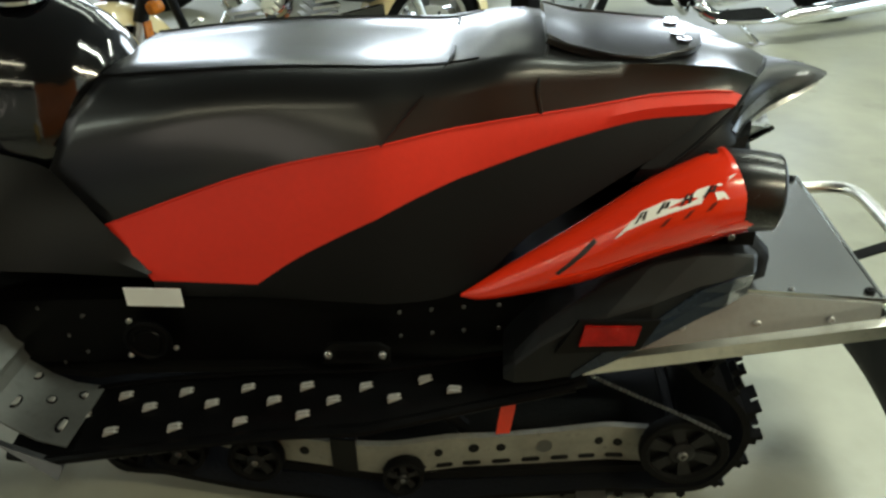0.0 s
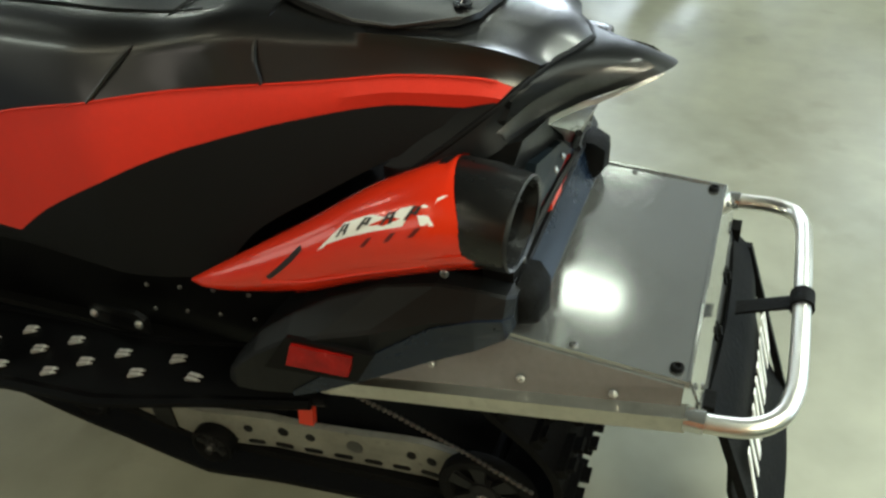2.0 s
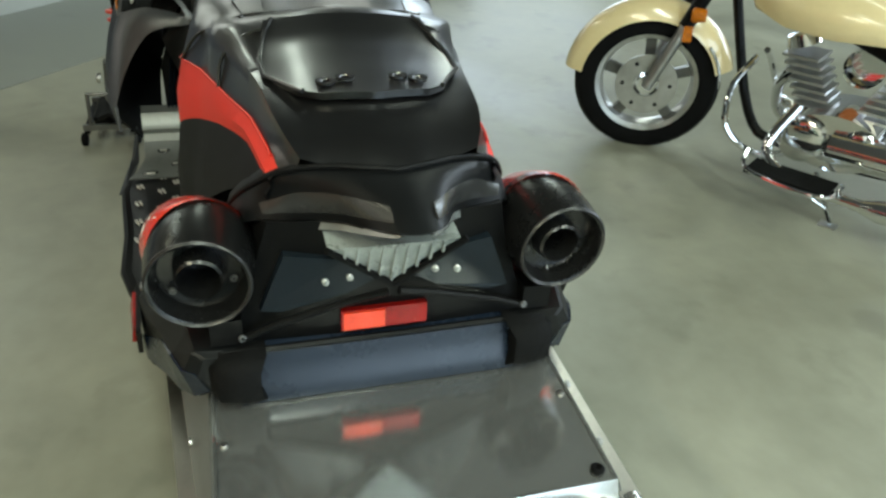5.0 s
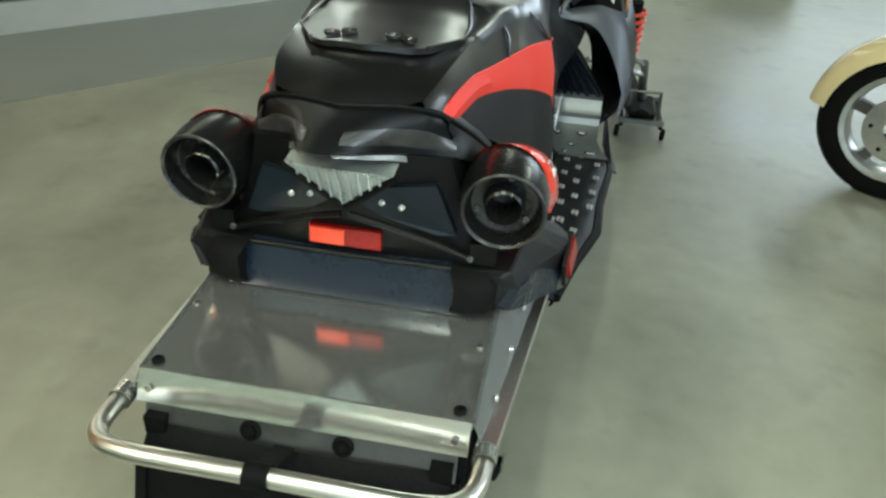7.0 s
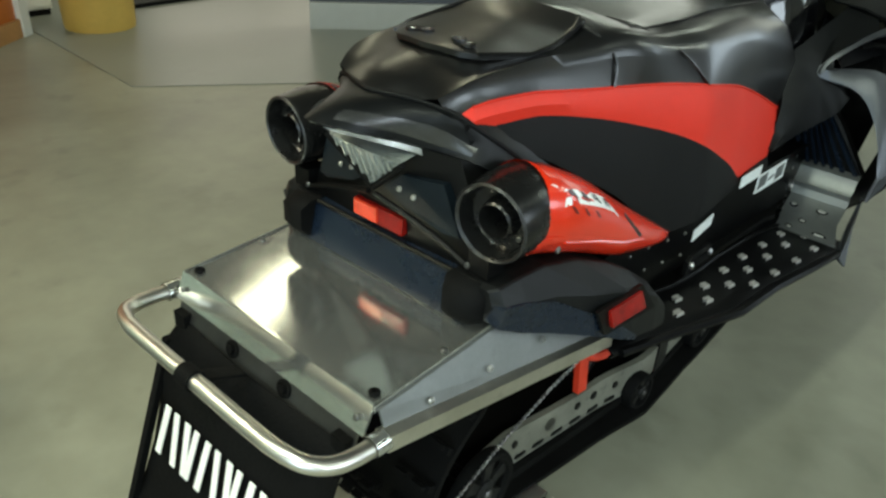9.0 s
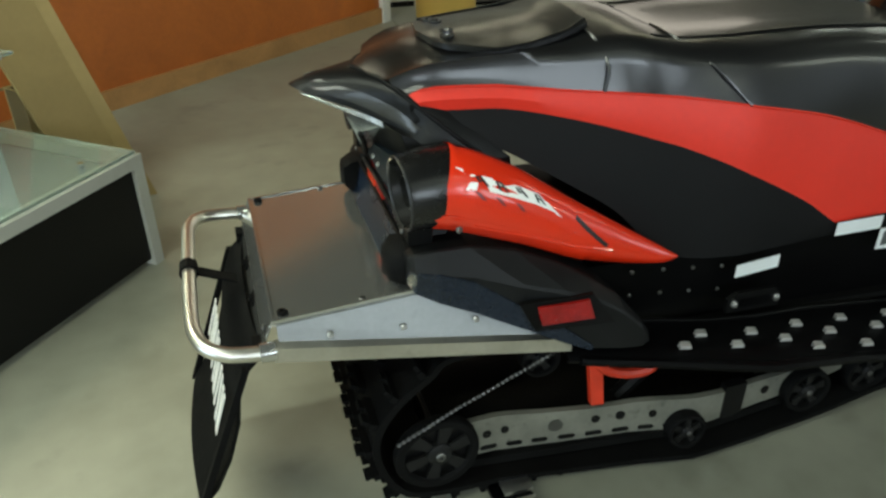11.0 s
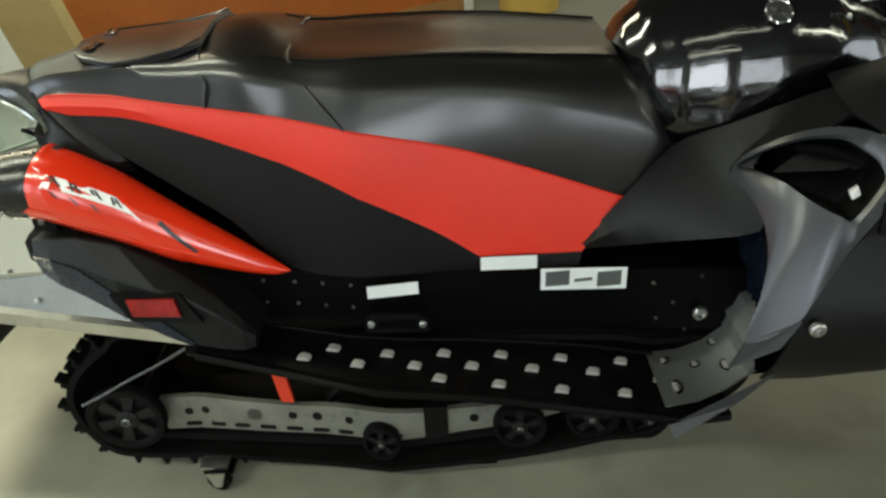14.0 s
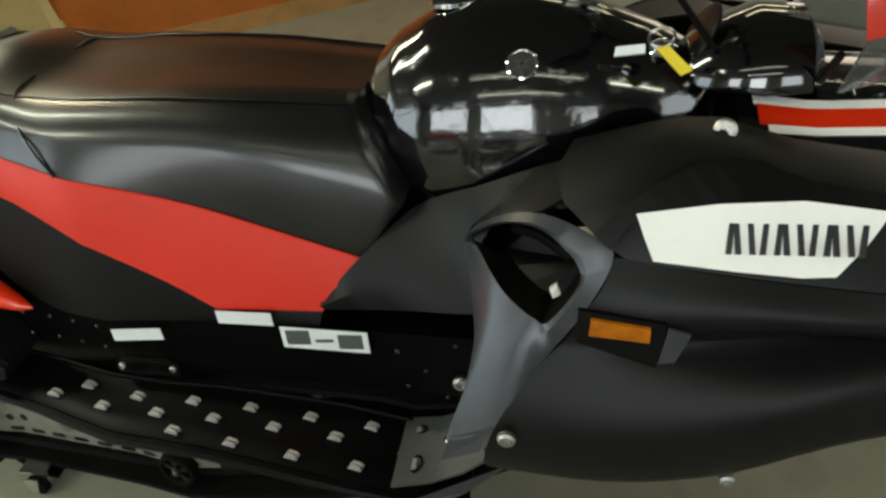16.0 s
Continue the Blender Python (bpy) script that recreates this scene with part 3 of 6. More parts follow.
for s in (1, -1):
    bulge = [(a + b) * 0.5 + Vector((0, 0.006, 0)) for a, b in zip(cT, cB)]
    st = part("seat_stripe", bm_loft([flip([r[0].lerp(r[1], f)] + r[1:], s) for r, f in ((cT, .25), (bulge, .55), (cB, .9))]), RED_VINYL, sled, "red vinyl seat stripe")
    part("stripe_end", bm_loft([flip([r[0], r[0].lerp(r[1], f)], s) for r, f in ((cT, .25), (bulge, .55), (cB, .9))]), VINYL_SIDE, sled, "black seat edge behind the stripe")
    sd = [(a + b) * 0.5 + Vector((0, 0.004, 0)) for a, b in zip(cB, cL)]
    part("seat_side", bm_loft([flip(r, s) for r in (cB, sd, cL)]), VINYL_SIDE, sled, "matt black seat side")
    part("seat_seam", bm_tube(flip([p + Vector((0, 0.002, 0)) for p in cT[1:]], s), 0.0016, 5), RED_VINYL, seat, "stitched seam")
    part("seat_seam", bm_tube(flip([p + Vector((0, 0.001, 0.001)) for p in cE[18:]], s), 0.0013, 5), VINYL, seat)
    # seams that run over the hump
    k0 = min(range(44), key=lambda k: abs(cE[k].x - 0.49))
    k1 = min(range(44), key=lambda k: abs(cE[k].x - 0.635))
    for k, dx in ((k0, 0.0), (k1, 0.09)):
        kt = min(range(44), key=lambda q: abs(cT[q].x - (cE[k].x + dx)))
        km = min(range(44), key=lambda q: abs(cM[q].x - (cE[k].x + dx * 0.45)))
        line = spline([crown[k] + Vector((0, 0, 0.001)), cE[k] + Vector((0, 0.001, 0.001)), cM[km] + Vector((0, 0.003, 0)), cT[kt] + Vector((0, 0.002, 0))], 5)
        part("seat_seam", bm_tube(flip(line, s), 0.0026, 5), VINYL, seat)

# leather flap buttoned over the rear of the seat
top = [(.262, 0), (.268, .04), (.276, .078), (.345, .114), (.40, .112), (.47, .098), (.50, .085)]
poly = [(x, y) for x, y in top] + [(x, -y) for x, y in top[:0:-1]]


def flap_z(x, y):
    return float(np.interp(x, [.26, .35, .45, .50], [.765, .768, .779, .795])) - 0.9 * y * y


bmf = bmesh.new()
fr = []
for x in np.linspace(.262, .50, 13):
    w = float(np.interp(x, [.262, .276, .345, .40, .50], [.06, .080, .112, .112, .095]))
    fr.append([Vector((x + (0.012 * (1 - abs(u)) if x < .27 else 0) * -1, u * w, flap_z(x, u * w))) for u in np.linspace(-1, 1, 11)])
bmf = thicken(bm_loft(fr), 0.008)
flap = part("seat_flap", bmf, VINYL, sled, "black leather flap over the seat rear", angle=40)
for s in (1, -1):
    for fx, fy in ((.286, .052), (.292, .030)):
        part("press_stud", bm_turn([(0, .001), (0, .011), (.003, .011), (.003, .006), (.001, .005), (.001, .001)], (fx, s * fy, flap_z(fx, fy) + 0.001), (0, 0, 1), 14), GLOSS_BLACK, flap, "dark ring stud")
    part("flap_edge", bm_tube([(x, s * y, flap_z(x, y) + 0.0005) for x, y in top[2:]], 0.0028, 6), VINYL, flap)

# tail: wing, fascia, lamp
EDGE = [(-.001, .061, .703), (.016, .067, .701), (.032, .090, .693), (.046, .120, .681), (.058, .146, .671), (.075, .167, .662), (.094, .185, .654), (.118, .199, .648), (.143, .214, .641), (.158, .245, .622), (.167, .290, .600)]
BAND = [(-.001, .149, .721), (.035, .160, .720), (.066, .176, .716), (.096, .190, .709), (.114, .200, .701), (.128, .215, .688), (.142, .240, .668), (.155, .268, .645), (.167, .310, .612)]
eg, bd_ = sample([(x, y, z) for y, x, z in EDGE], 25), sample([(x, y, z) for y, x, z in BAND], 25)
wing, pipe = [], []
for k in list(range(24, 0, -1)) + [-q for q in range(0, 25)]:
    a, sg = abs(k), (1 if k > 0 else -1)
    r, t = eg[a], bd_[a]
    c = (t + r) * .5 + Vector((0, 0, .009))
    top_ = [t * (1 - u) ** 2 + c * (2 * u * (1 - u)) + r * u * u for u in (.12, .3, .5, .7, .87)]
    sec = [t + Vector((.040, -.004, -.002)), t + Vector((.012, .001, -.001))] + top_ + [r, r + Vector((.005, -.002, -.004)), r + Vector((.035, -.008, -.010)), r + Vector((.07, -.02, -.02))]
    wing.append([Vector((p.x, sg * max(p.y, 0), p.z)) for p in sec])
    pipe.append(Vector((t.x + .002, sg * max(0, t.y), t.z + .001)))
part("tail_wing", bm_loft(wing, closed=True, caps=True), WING_PLASTIC, sled, "black plastic tail wing", angle=48)
for s in (1, -1):
    strip = []
    for k in range(2, 17):
        sec = wing[24 - k] if s > 0 else wing[24 + k]
        w = .15 + .35 * min(1, (k - 2) / 9) * (1 if k < 12 else (17 - k) / 5)
        lowp, hip = sec[6], sec[3].lerp(sec[5], 1 - w)
        strip.append([lowp + Vector((-.0015, 0, .0005)), lowp.lerp(hip, .5) + Vector((-.0035, 0, .0025)), hip + Vector((-.0015, 0, .002))])
    part("lamp_strip", thicken(bm_loft(strip), .002), STRIP_LENS, sled, "smoked upper tail lamp strip")
part("tail_lip", bm_tube(pipe, 0.0034, 8), VINYL_SIDE, sled, "dark seat edge trim")
fas = []
for u in np.linspace(-1, 1, 13):
    a = abs(u)
    fas.append([Vector((.168 + .022 * a * a, u * .13, .664 - .012 * a)), Vector((.170 + .03 * a * a, u * .142, .605)), Vector((.182 + .015 * a * a, u * .160, .545)), Vector((.186 + .005 * a, u * .185, .497)), Vector((.235, u * .185, .492)), Vector((.28, u * .15, .62))])
tail = part("tail_panel", bm_loft(fas, closed=True, caps=True), BLACK_PLASTIC, sled, "black plastic rear panel", angle=40)
lamp = part("tail_lamp", bm_prism([(.146, .074, .640), (.138, 0, .644), (.146, -.068, .640), (.158, -.024, .606), (.164, .002, .582), (.158, .030, .606)], (.03, 0, .004)), CLEAR_LENS, tail, "clear ribbed tail lamp", smooth=False, bevel=.001)
for q in np.linspace(-.05, .056, 9):
    part("lamp_rib", bm_tube([(.141 + .06 * abs(q), q, .640), (.141 + .021 * (1 - abs(q - .003) / .075) + .04 * abs(q), q, .640 - .056 * (1 - abs(q - .003) / .075))], .0020, 5), CLEAR_LENS, lamp)
for s in (1, -1):
    arm = []
    for u in np.linspace(0, 1, 9):
        e = sample([(x, y, z) for y, x, z in EDGE[1:8]], 9)[int(round(u * 8))]
        arm.append([Vector((e.x + .006, s * (e.y - .002), e.z - .006)), Vector((e.x + .010, s * (e.y + .003), e.z - .010 - .010 * u)), Vector((e.x + .018, s * e.y * .94, e.z - .014 - .012 * u))])
    part("lamp_arm", thicken(bm_loft(arm), .003), ARM_LENS, lamp, "clear upper lamp strip")
    part("lamp_edge", bm_tube([(.145, s * .075, .640), (.157, s * .032, .603), (.163, 0, .577)], .0042, 6), RUBBER, tail)
    sl = part("side_lens", bm_prism([(.163, s * .022, .586), (.166, s * .052, .612), (.178, s * .116, .616), (.183, s * .144, .545), (.178, s * .120, .545), (.168, s * .05, .568)], (.02, 0, 0)), SMOKE_LENS, tail, "smoked tail lens", smooth=False, bevel=.003)
    for ly, lz in ((.048, .590), (.074, .586)):
        part("lamp_bulb", bm_turn([(0, .001), (0, .0045), (.002, .004), (.003, .001)], (.1635 + .05 * ly, s * ly, lz), (-1, 0, .3), 12), ARM_LENS, sl, "small clear bulb")
    part("tail_trim", bm_tube([(.160, s * .006, .570), (.168, s * .05, .556), (.178, s * .125, .530), (.180, s * .168, .512)], .0045, 7), BLACK_PLASTIC, tail)
    screw("screw", (.178, s * .166, .516), (-1, 0, .2), .0045, DARK_STEEL, tail, "steel screw")
part("trim_edge", bm_tube([(.178, -.19, .497), (.18, 0, .494), (.178, .19, .497)], .004, 6), BLACK_PLASTIC, tail)
ref = part("rear_reflector", bm_box(.176, -.044, .510, .190, .056, .537), RED_LENS, tail, "red rear reflector", smooth=False, bevel=.002)
part("bright_cell", bm_box(.1735, .006, .512, .176, .054, .535), BRIGHT_RED, ref, "brighter lens cell")
hs = [[Vector((x, y * w, z)) for y in np.linspace(-1, 1, 9)] for x, z, w in ((.190, .499, .186), (.180, .494, .186), (.176, .478, .184), (.170, .450, .178), (.160, .436, .172))]
part("heat_shield", thicken(bm_loft(hs), .004), BLUE_SHEEN_PLASTIC, sled, "glossy black sloping panel, blue daylight sheen in its colour")
for s in (1, -1):
    ck = [[Vector((x, s * y, z)) for x, y in ((.150, .150), (.146, .168), (.152, .196), (.172, .205), (.20, .2), (.20, .15))] for z in (.440, .452, .486, .500)]
    ck[0] = [Vector((p.x + .010, p.y - s * .006, p.z)) for p in ck[0]]
    ck[-1] = [Vector((p.x + .014, p.y - s * .008, p.z)) for p in ck[-1]]
    part("corner_bumper", bm_loft(ck, closed=True, caps=True), RUBBER, sled, "black rubber corner bumper", angle=50)

# twin silencers
MUF = [(.216, .200, .600, .0575, .0585), (.245, .203, .596, .0590, .0605), (.28, .207, .586, .060, .0625), (.35, .214, .557, .054, .058), (.45, .219, .512, .043, .047), (.54, .222, .477, .029, .029), (.60, .225, .457, .015, .014), (.63, .226, .450, .002, .002)]


def muf(x, ang, s, off=0.0):
    cy, cz, ry, rz = lerp(MUF, x)
    return Vector((x, s * (cy + (ry + off) * math.cos(ang)), cz + (rz + off) * math.sin(ang)))


def on_muf(poly, s, off):
    """A thin skin on the silencer from outline corners (x, degrees)."""
    (a, b, c, d) = poly
    rows = []
    for u in np.linspace(0, 1, 5):
        r0 = (a[0] + (b[0] - a[0]) * u, a[1] + (b[1] - a[1]) * u)
        r1 = (d[0] + (c[0] - d[0]) * u, d[1] + (c[1] - d[1]) * u)
        rows.append([muf(r0[0] + (r1[0] - r0[0]) * v, radians(r0[1] + (r1[1] - r0[1]) * v), s, off) for v in np.linspace(0, 1, 4)])
    return bm_loft(rows)


for s in (1, -1):
    tab = smooth_table(MUF, 5)
    rows = [[Vector((x + max(0, (.262 - x) / .046) * .038 * (.5 + .5 * math.cos(a - 2.1)), s * (cy + ry * math.cos(a)), cz + rz * math.sin(a))) for a in np.linspace(0, 2 * math.pi, 33)[:-1]] for x, cy, cz, ry, rz in tab]
    cover = part("silencer_cover", bm_loft(rows, closed=True), RED_PAINT, sled, "glossy red silencer cover")
    # pale name badge and dark marks, as plain shapes
    def badge_at(pts):
        return [(bx - .020, ba - 14 * (.44 - bx) / .18 - 1) for bx, ba in pts]
    part("badge", on_muf(badge_at([(.416, 32), (.284, 38), (.278, 57), (.392, 52)]), s, .0008), WHITE_DECAL, cover, "white slanted badge")
    part("badge_spike", on_muf(badge_at([(.430, 27), (.420, 29), (.392, 47), (.405, 44)]), s, .0009), WHITE_DECAL, cover)
    part("badge_spike", on_muf(badge_at([(.296, 54), (.287, 53), (.266, 65), (.272, 64.5)]), s, .0009), WHITE_DECAL, cover)
    part("badge_spike", on_muf(badge_at([(.292, 36), (.276, 35), (.284, 46), (.296, 46)]), s, .0009), WHITE_DECAL, cover)
    for k in range(4):
        x0, a0 = .402 - .030 * k, 37 + 1.8 * k
        part("badge_bar", on_muf(badge_at([(x0, a0), (x0 - .0045, a0 + .3), (x0 - .0145, a0 + 13), (x0 - .010, a0 + 12.6)]), s, .0016), BLACK_DECAL, cover, "black badge mark")
        part("badge_bar", on_muf(badge_at([(x0 - .011, a0 + 4 * (k % 2)), (x0 - .0155, a0 + .4 + 4 * (k % 2)), (x0 - .0195, a0 + 12), (x0 - .015, a0 + 12)]), s, .0016), BLACK_DECAL, cover, "black badge mark")
        part("badge_bar", on_muf(badge_at([(x0 - .006, a0 + 5), (x0 - .013, a0 + 5.4), (x0 - .015, a0 + 7.4), (x0 - .008, a0 + 7)]), s, .0015), BLACK_DECAL, cover, "black badge mark")
    for k in range(3):
        x0 = .366 - .030 * k
        part("badge_bar", on_muf(badge_at([(x0, 19 + 2.6 * k), (x0 - .007, 19.5 + 2.6 * k), (x0 - .016, 29 + 2.6 * k), (x0 - .009, 28 + 2.6 * k)]), s, .0008), DARKRED_DECAL, cover, "dark red badge mark")
    lip = [[muf(x, radians(a), s, o) for a, o in ((-18, .0004), (-26, .0022), (-50, .003), (-75, .002), (-95, .0004))] for x in np.linspace(.214, .46, 10)]
    part("cover_lip", thicken(bm_loft(lip), .002), RED_PAINT, cover, "lower red cover lip")
    part("slot", on_muf([(.494, 6), (.488, -2), (.435, 34), (.440, 44)], s, .0007), BLACK_DECAL, cover, "dark moulded slot")
    rib = [muf(x, radians(a), s, .001) for x, a in ((.27, -28), (.35, -26), (.43, -18), (.50, -6))]
    part("rib", bm_tube(rib, .003, 6), RED_PAINT, cover)
    c = Vector((.226, s * .201, .5985))
    ax = Vector((-1, s * .06, -.04)).normalized()
    capo = part("silencer_cap", bm_turn([(-.050, .050), (-.030, .0565), (-.004, .0572), (.008, .0582), (.040, .0548), (.046, .0535), (.044, .0495), (.022, .045), (.020, .043), (.018, .028), (.036, .025), (.038, .0225), (.018, .0205), (-.01, .019), (-.01, .001)], c, ax, 36), CAP_BLACK, sled, "satin black exhaust end cap", angle=28)
    part("cap_rim", bm_turn([(.043, .0540), (.0455, .0545), (.0475, .0525), (.0455, .0500)], c, ax, 36), CAP_RIM, capo, "thin worn cap rim")
    for ang in (200, 325, 80):
        o = Vector((0, math.cos(radians(ang)) * s, math.sin(radians(ang)))) * .036
        screw("screw", c + ax * .021 + o, ax, .0042, DARK_STEEL, capo, "steel screw")
    screw("screw", (.245, s * .265, .560), (0, s, 0), .005, DARK_STEEL, cover, "steel screw")
    part("bracket", bm_box(.19, min(s * .165, s * .2), .508, .225, max(s * .165, s * .2), .54), BLACK_PLASTIC, capo)

# corner blocks with side reflectors
for s in (1, -1):
    st = [(.172, .497, .21, .218, .478, .452, .205), (.180, .502, .222, .234, .480, .440, .222), (.21, .508, .228, .246, .480, .428, .240), (.26, .511, .236, .258, .474, .412, .258), (.33, .497, .245, .282, .456, .386, .286), (.40, .473, .256, .292, .443, .356, .294), (.45, .450, .266, .292, .428, .338, .296), (.50, .415, .274, .294, .398, .332, .297), (.535, .376, .28, .293, .366, .330, .295), (.552, .352, .275, .285, .348, .332, .288)]
    secs = []
    for x, zt, yt, yc, zc, zb, yb in st:
        secs.append([Vector((x, s * y, z)) for y, z in ((.150, zt - .004), (yt - .004, zt + .001), (yt, zt - .001), (yc - .003, zc + .003), (yc, zc - .002), (yb, zb + .003), (yb - .004, zb), (.17, zb + .006))])
    blk = part("corner_block", bm_loft(secs, closed=True, caps=True), GREY_PLASTIC, sled, "charcoal plastic corner block", smooth=False, bevel=.0025)
    part("recess", bm_prism([(.318, s * .290, .436), (.445, s * .289, .440), (.478, s * .297, .392), (.345, s * .294, .386)], (0, s * .006, 0)), BLACK_PLASTIC, blk, smooth=False, bevel=.002)
    part("side_reflector", bm_prism([(.346, s * .295, .428), (.436, s * .294, .433), (.444, s * .300, .404), (.354, s * .300, .399)], (0, s * .006, .001)), RED_LENS, blk, "red side reflector", smooth=False, bevel=.0015)
    # thin sheet over the lower facet, coloured for its bluish daylight reflection
    sk_rows = []
    for (x, zt, yt, yc, zc, zb, yb), u in zip(st, (1.0, 1.0, 1.0, .85, .52, .30, .10)):
        sk_rows.append([Vector((x, s * (yb + .0025 + (yc - yb) * v * u), zb + (zc - zb) * v * u)) for v in (0, .5, 1)])
    part("skirt", thicken(bm_loft(sk_rows), .003), BLUE_SHEEN_PLASTIC, blk, "lower sweep of the block, blue daylight sheen in its colour", smooth=False)

# tunnel, rear plate and bumper
tun = bm_prism([(.192, -.198, .30), (.192, -.198, .428), (.192, .198, .428), (.192, .198, .30), (.192, .192, .30), (.192, .192, .422), (.192, -.192, .422), (.192, -.192, .30)], (1.25, 0, 0))
tunnel = part("tunnel", tun, TUNNEL_BLACK, sled, "satin black metal tunnel", smooth=False)
bmp = bmesh.new()
bm_loft([[Vector((x, y, .4235 + .055 * max(0, x)))for y in np.linspace(-.204, .204, 9)] for x in np.linspace(-.016, .19, 6)], bm=bmp)
plate = part("rear_plate", thicken(bmp, .004), ALU, sled, "bare aluminium rear plate, scuffed")
for s in (1, -1):
    part("plate_edge", bm_prism([(-.018, s * .2045, .425), (.19, s * .2045, .4365), (.19, s * .2075, .4365), (-.018, s * .2075, .425)], (0, 0, -.010)), ALU, plate, "bright folded edge")
    part("side_web", bm_prism([(-.012, s * .208, .418), (.20, s * .208, .430), (.42, s * .250, .350), (.40, s * .256, .338), (-.012, s * .220, .388)], (0, s * .003, 0)), WEB_ALU, sled, "aluminium side web", smooth=False)
    part("side_tube", bm_prism([(-.022, s * .214, .374), (-.022, s * .237, .374), (-.022, s * .237, .398), (-.022, s * .214, .398)], (.45, s * .036, -.055)), ALU_DULL, sled, "aluminium box rail", smooth=False, bevel=.004)
    screw("bolt", (0, s * .19, .4245), (0, 0, 1), .008, RUBBER, plate, "black plate bolt")
    screw("bolt", (.112, s * .196, .4295), (0, 0, 1), .0045, DARK_STEEL, plate, "steel plate bolt")
    screw("bolt", (-.031, s * .19, .405), (-1, 0, 0.3), .0045, DARK_STEEL, plate, "steel plate bolt")
    for k, x in enumerate((.06, .16, .27)):
        screw("rivet", (x, s * (.222 + .07 * x), .402 - .06 * x), (0, s, .1), .005, STEEL, plate)
part("rear_lip", bm_prism([(-.018, -.206, .426), (-.018, .206, .426), (-.036, .206, .387), (-.036, -.206, .387)], (.004, 0, 0)), ALU, plate, "folded aluminium lip", smooth=False)
bpts = [(-.02, .226, .386), (-.06, .226, .388), (-.095, .221, .391), (-.122, .203, .396), (-.134, .172, .400), (-.138, .13, .402), (-.139, 0, .404)]
bpts += [(x, -y, z) for x, y, z in bpts[-2::-1]]
bump = part("rear_bumper", bm_tube(spline(bpts, 5), .0116, 14), TUBE, sled, "round aluminium rear bumper tube")
part("clamp", bm_turn([(-.014, .0128), (-.014, .0155), (.014, .0155), (.014, .0128)], (-.139, .008, .404), (0, 1, 0), 16), RUBBER, bump, "black rubber clamp")
part("clamp_strap", bm_prism([(-.128, -.004, .398), (-.128, .02, .398), (-.06, .02, .372), (-.06, -.004, .372)], (0, 0, .004)), RUBBER, bump)
for s in (1, -1):
    part("collar", bm_turn([(-.012, .0145), (.012, .0145)], (-.03, s * .226, .387), (1, 0, 0), 14), ALU, bump)
part("rear_panel", bm_prism([(-.034, -.195, .386), (-.034, .195, .386), (-.046, .195, .350), (-.052, 0, .330), (-.046, -.195, .350)], (.004, 0, 0)), DARK_STEEL, sled, "dull metal strip under the lip", smooth=False)
for s in (1, -1):
    part("rubber_plug", bm_turn([(0, .0135), (.005, .0135), (.006, .0095), (.004, .009), (.004, .007), (.010, .0065), (.010, .001)], (-.037, s * .058, .372), (-1, 0, .35), 16), RUBBER, sled, "black rubber plug")
    part("flap_hinge", bm_box(-.052, min(s * .165, s * .192), .35, -.03, max(s * .165, s * .192), .376), RUBBER, sled, "black flap hinge", bevel=.004)
fl = []
for x, z, w in ((-.040, .362, .19), (-.072, .330, .192), (-.090, .28, .19), (-.098, .23, .19), (-.122, .16, .188), (-.152, .10, .186), (-.182, .06, .18)):
    fl.append([Vector((x - .012 * (1 - u * u), u * w, z)) for u in np.linspace(-1, 1, 11)])
snow = part("snow_flap", thicken(bm_loft(fl), .006), RUBBER, sled, "black rubber snow flap with white lettering blocks")
for k in range(6):
    y0 = .145 - .052 * k
    a = 1 if k % 2 else -1
    part("letter_block", bm_prism([(-.1105, y0, .255), (-.1105, y0 - .013, .255), (-.137, y0 - .013 - .008 * a, .175), (-.137, y0 - .008 * a, .175)], (-.002, 0, -.0005)), WHITE_DECAL, snow, "white slanted block")
    part("letter_block", bm_prism([(-.1105, y0 - .024, .255), (-.1105, y0 - .036, .255), (-.137, y0 - .036 + .008 * a, .175), (-.137, y0 - .024 + .008 * a, .175)], (-.002, 0, -.0005)), WHITE_DECAL, snow, "white slanted block")
for s in (1, -1):
    part("mud_strip", bm_prism([(-.075, s * .182, .335), (-.075, s * .196, .335), (-.19, s * .188, .05), (-.19, s * .176, .05)], (.012, 0, 0)), RUBBER, snow)


# running boards
def board_z(x):
    return float(np.interp(x, [.42, .6, .8, 1.0, 1.25, 1.45], [.325, .306, .290, .276, .258, .246]))


def board_y(x):
    return float(np.interp(x, [.42, .6, .8, 1.0, 1.2, 1.36], [.284, .298, .309, .320, .330, .334]))


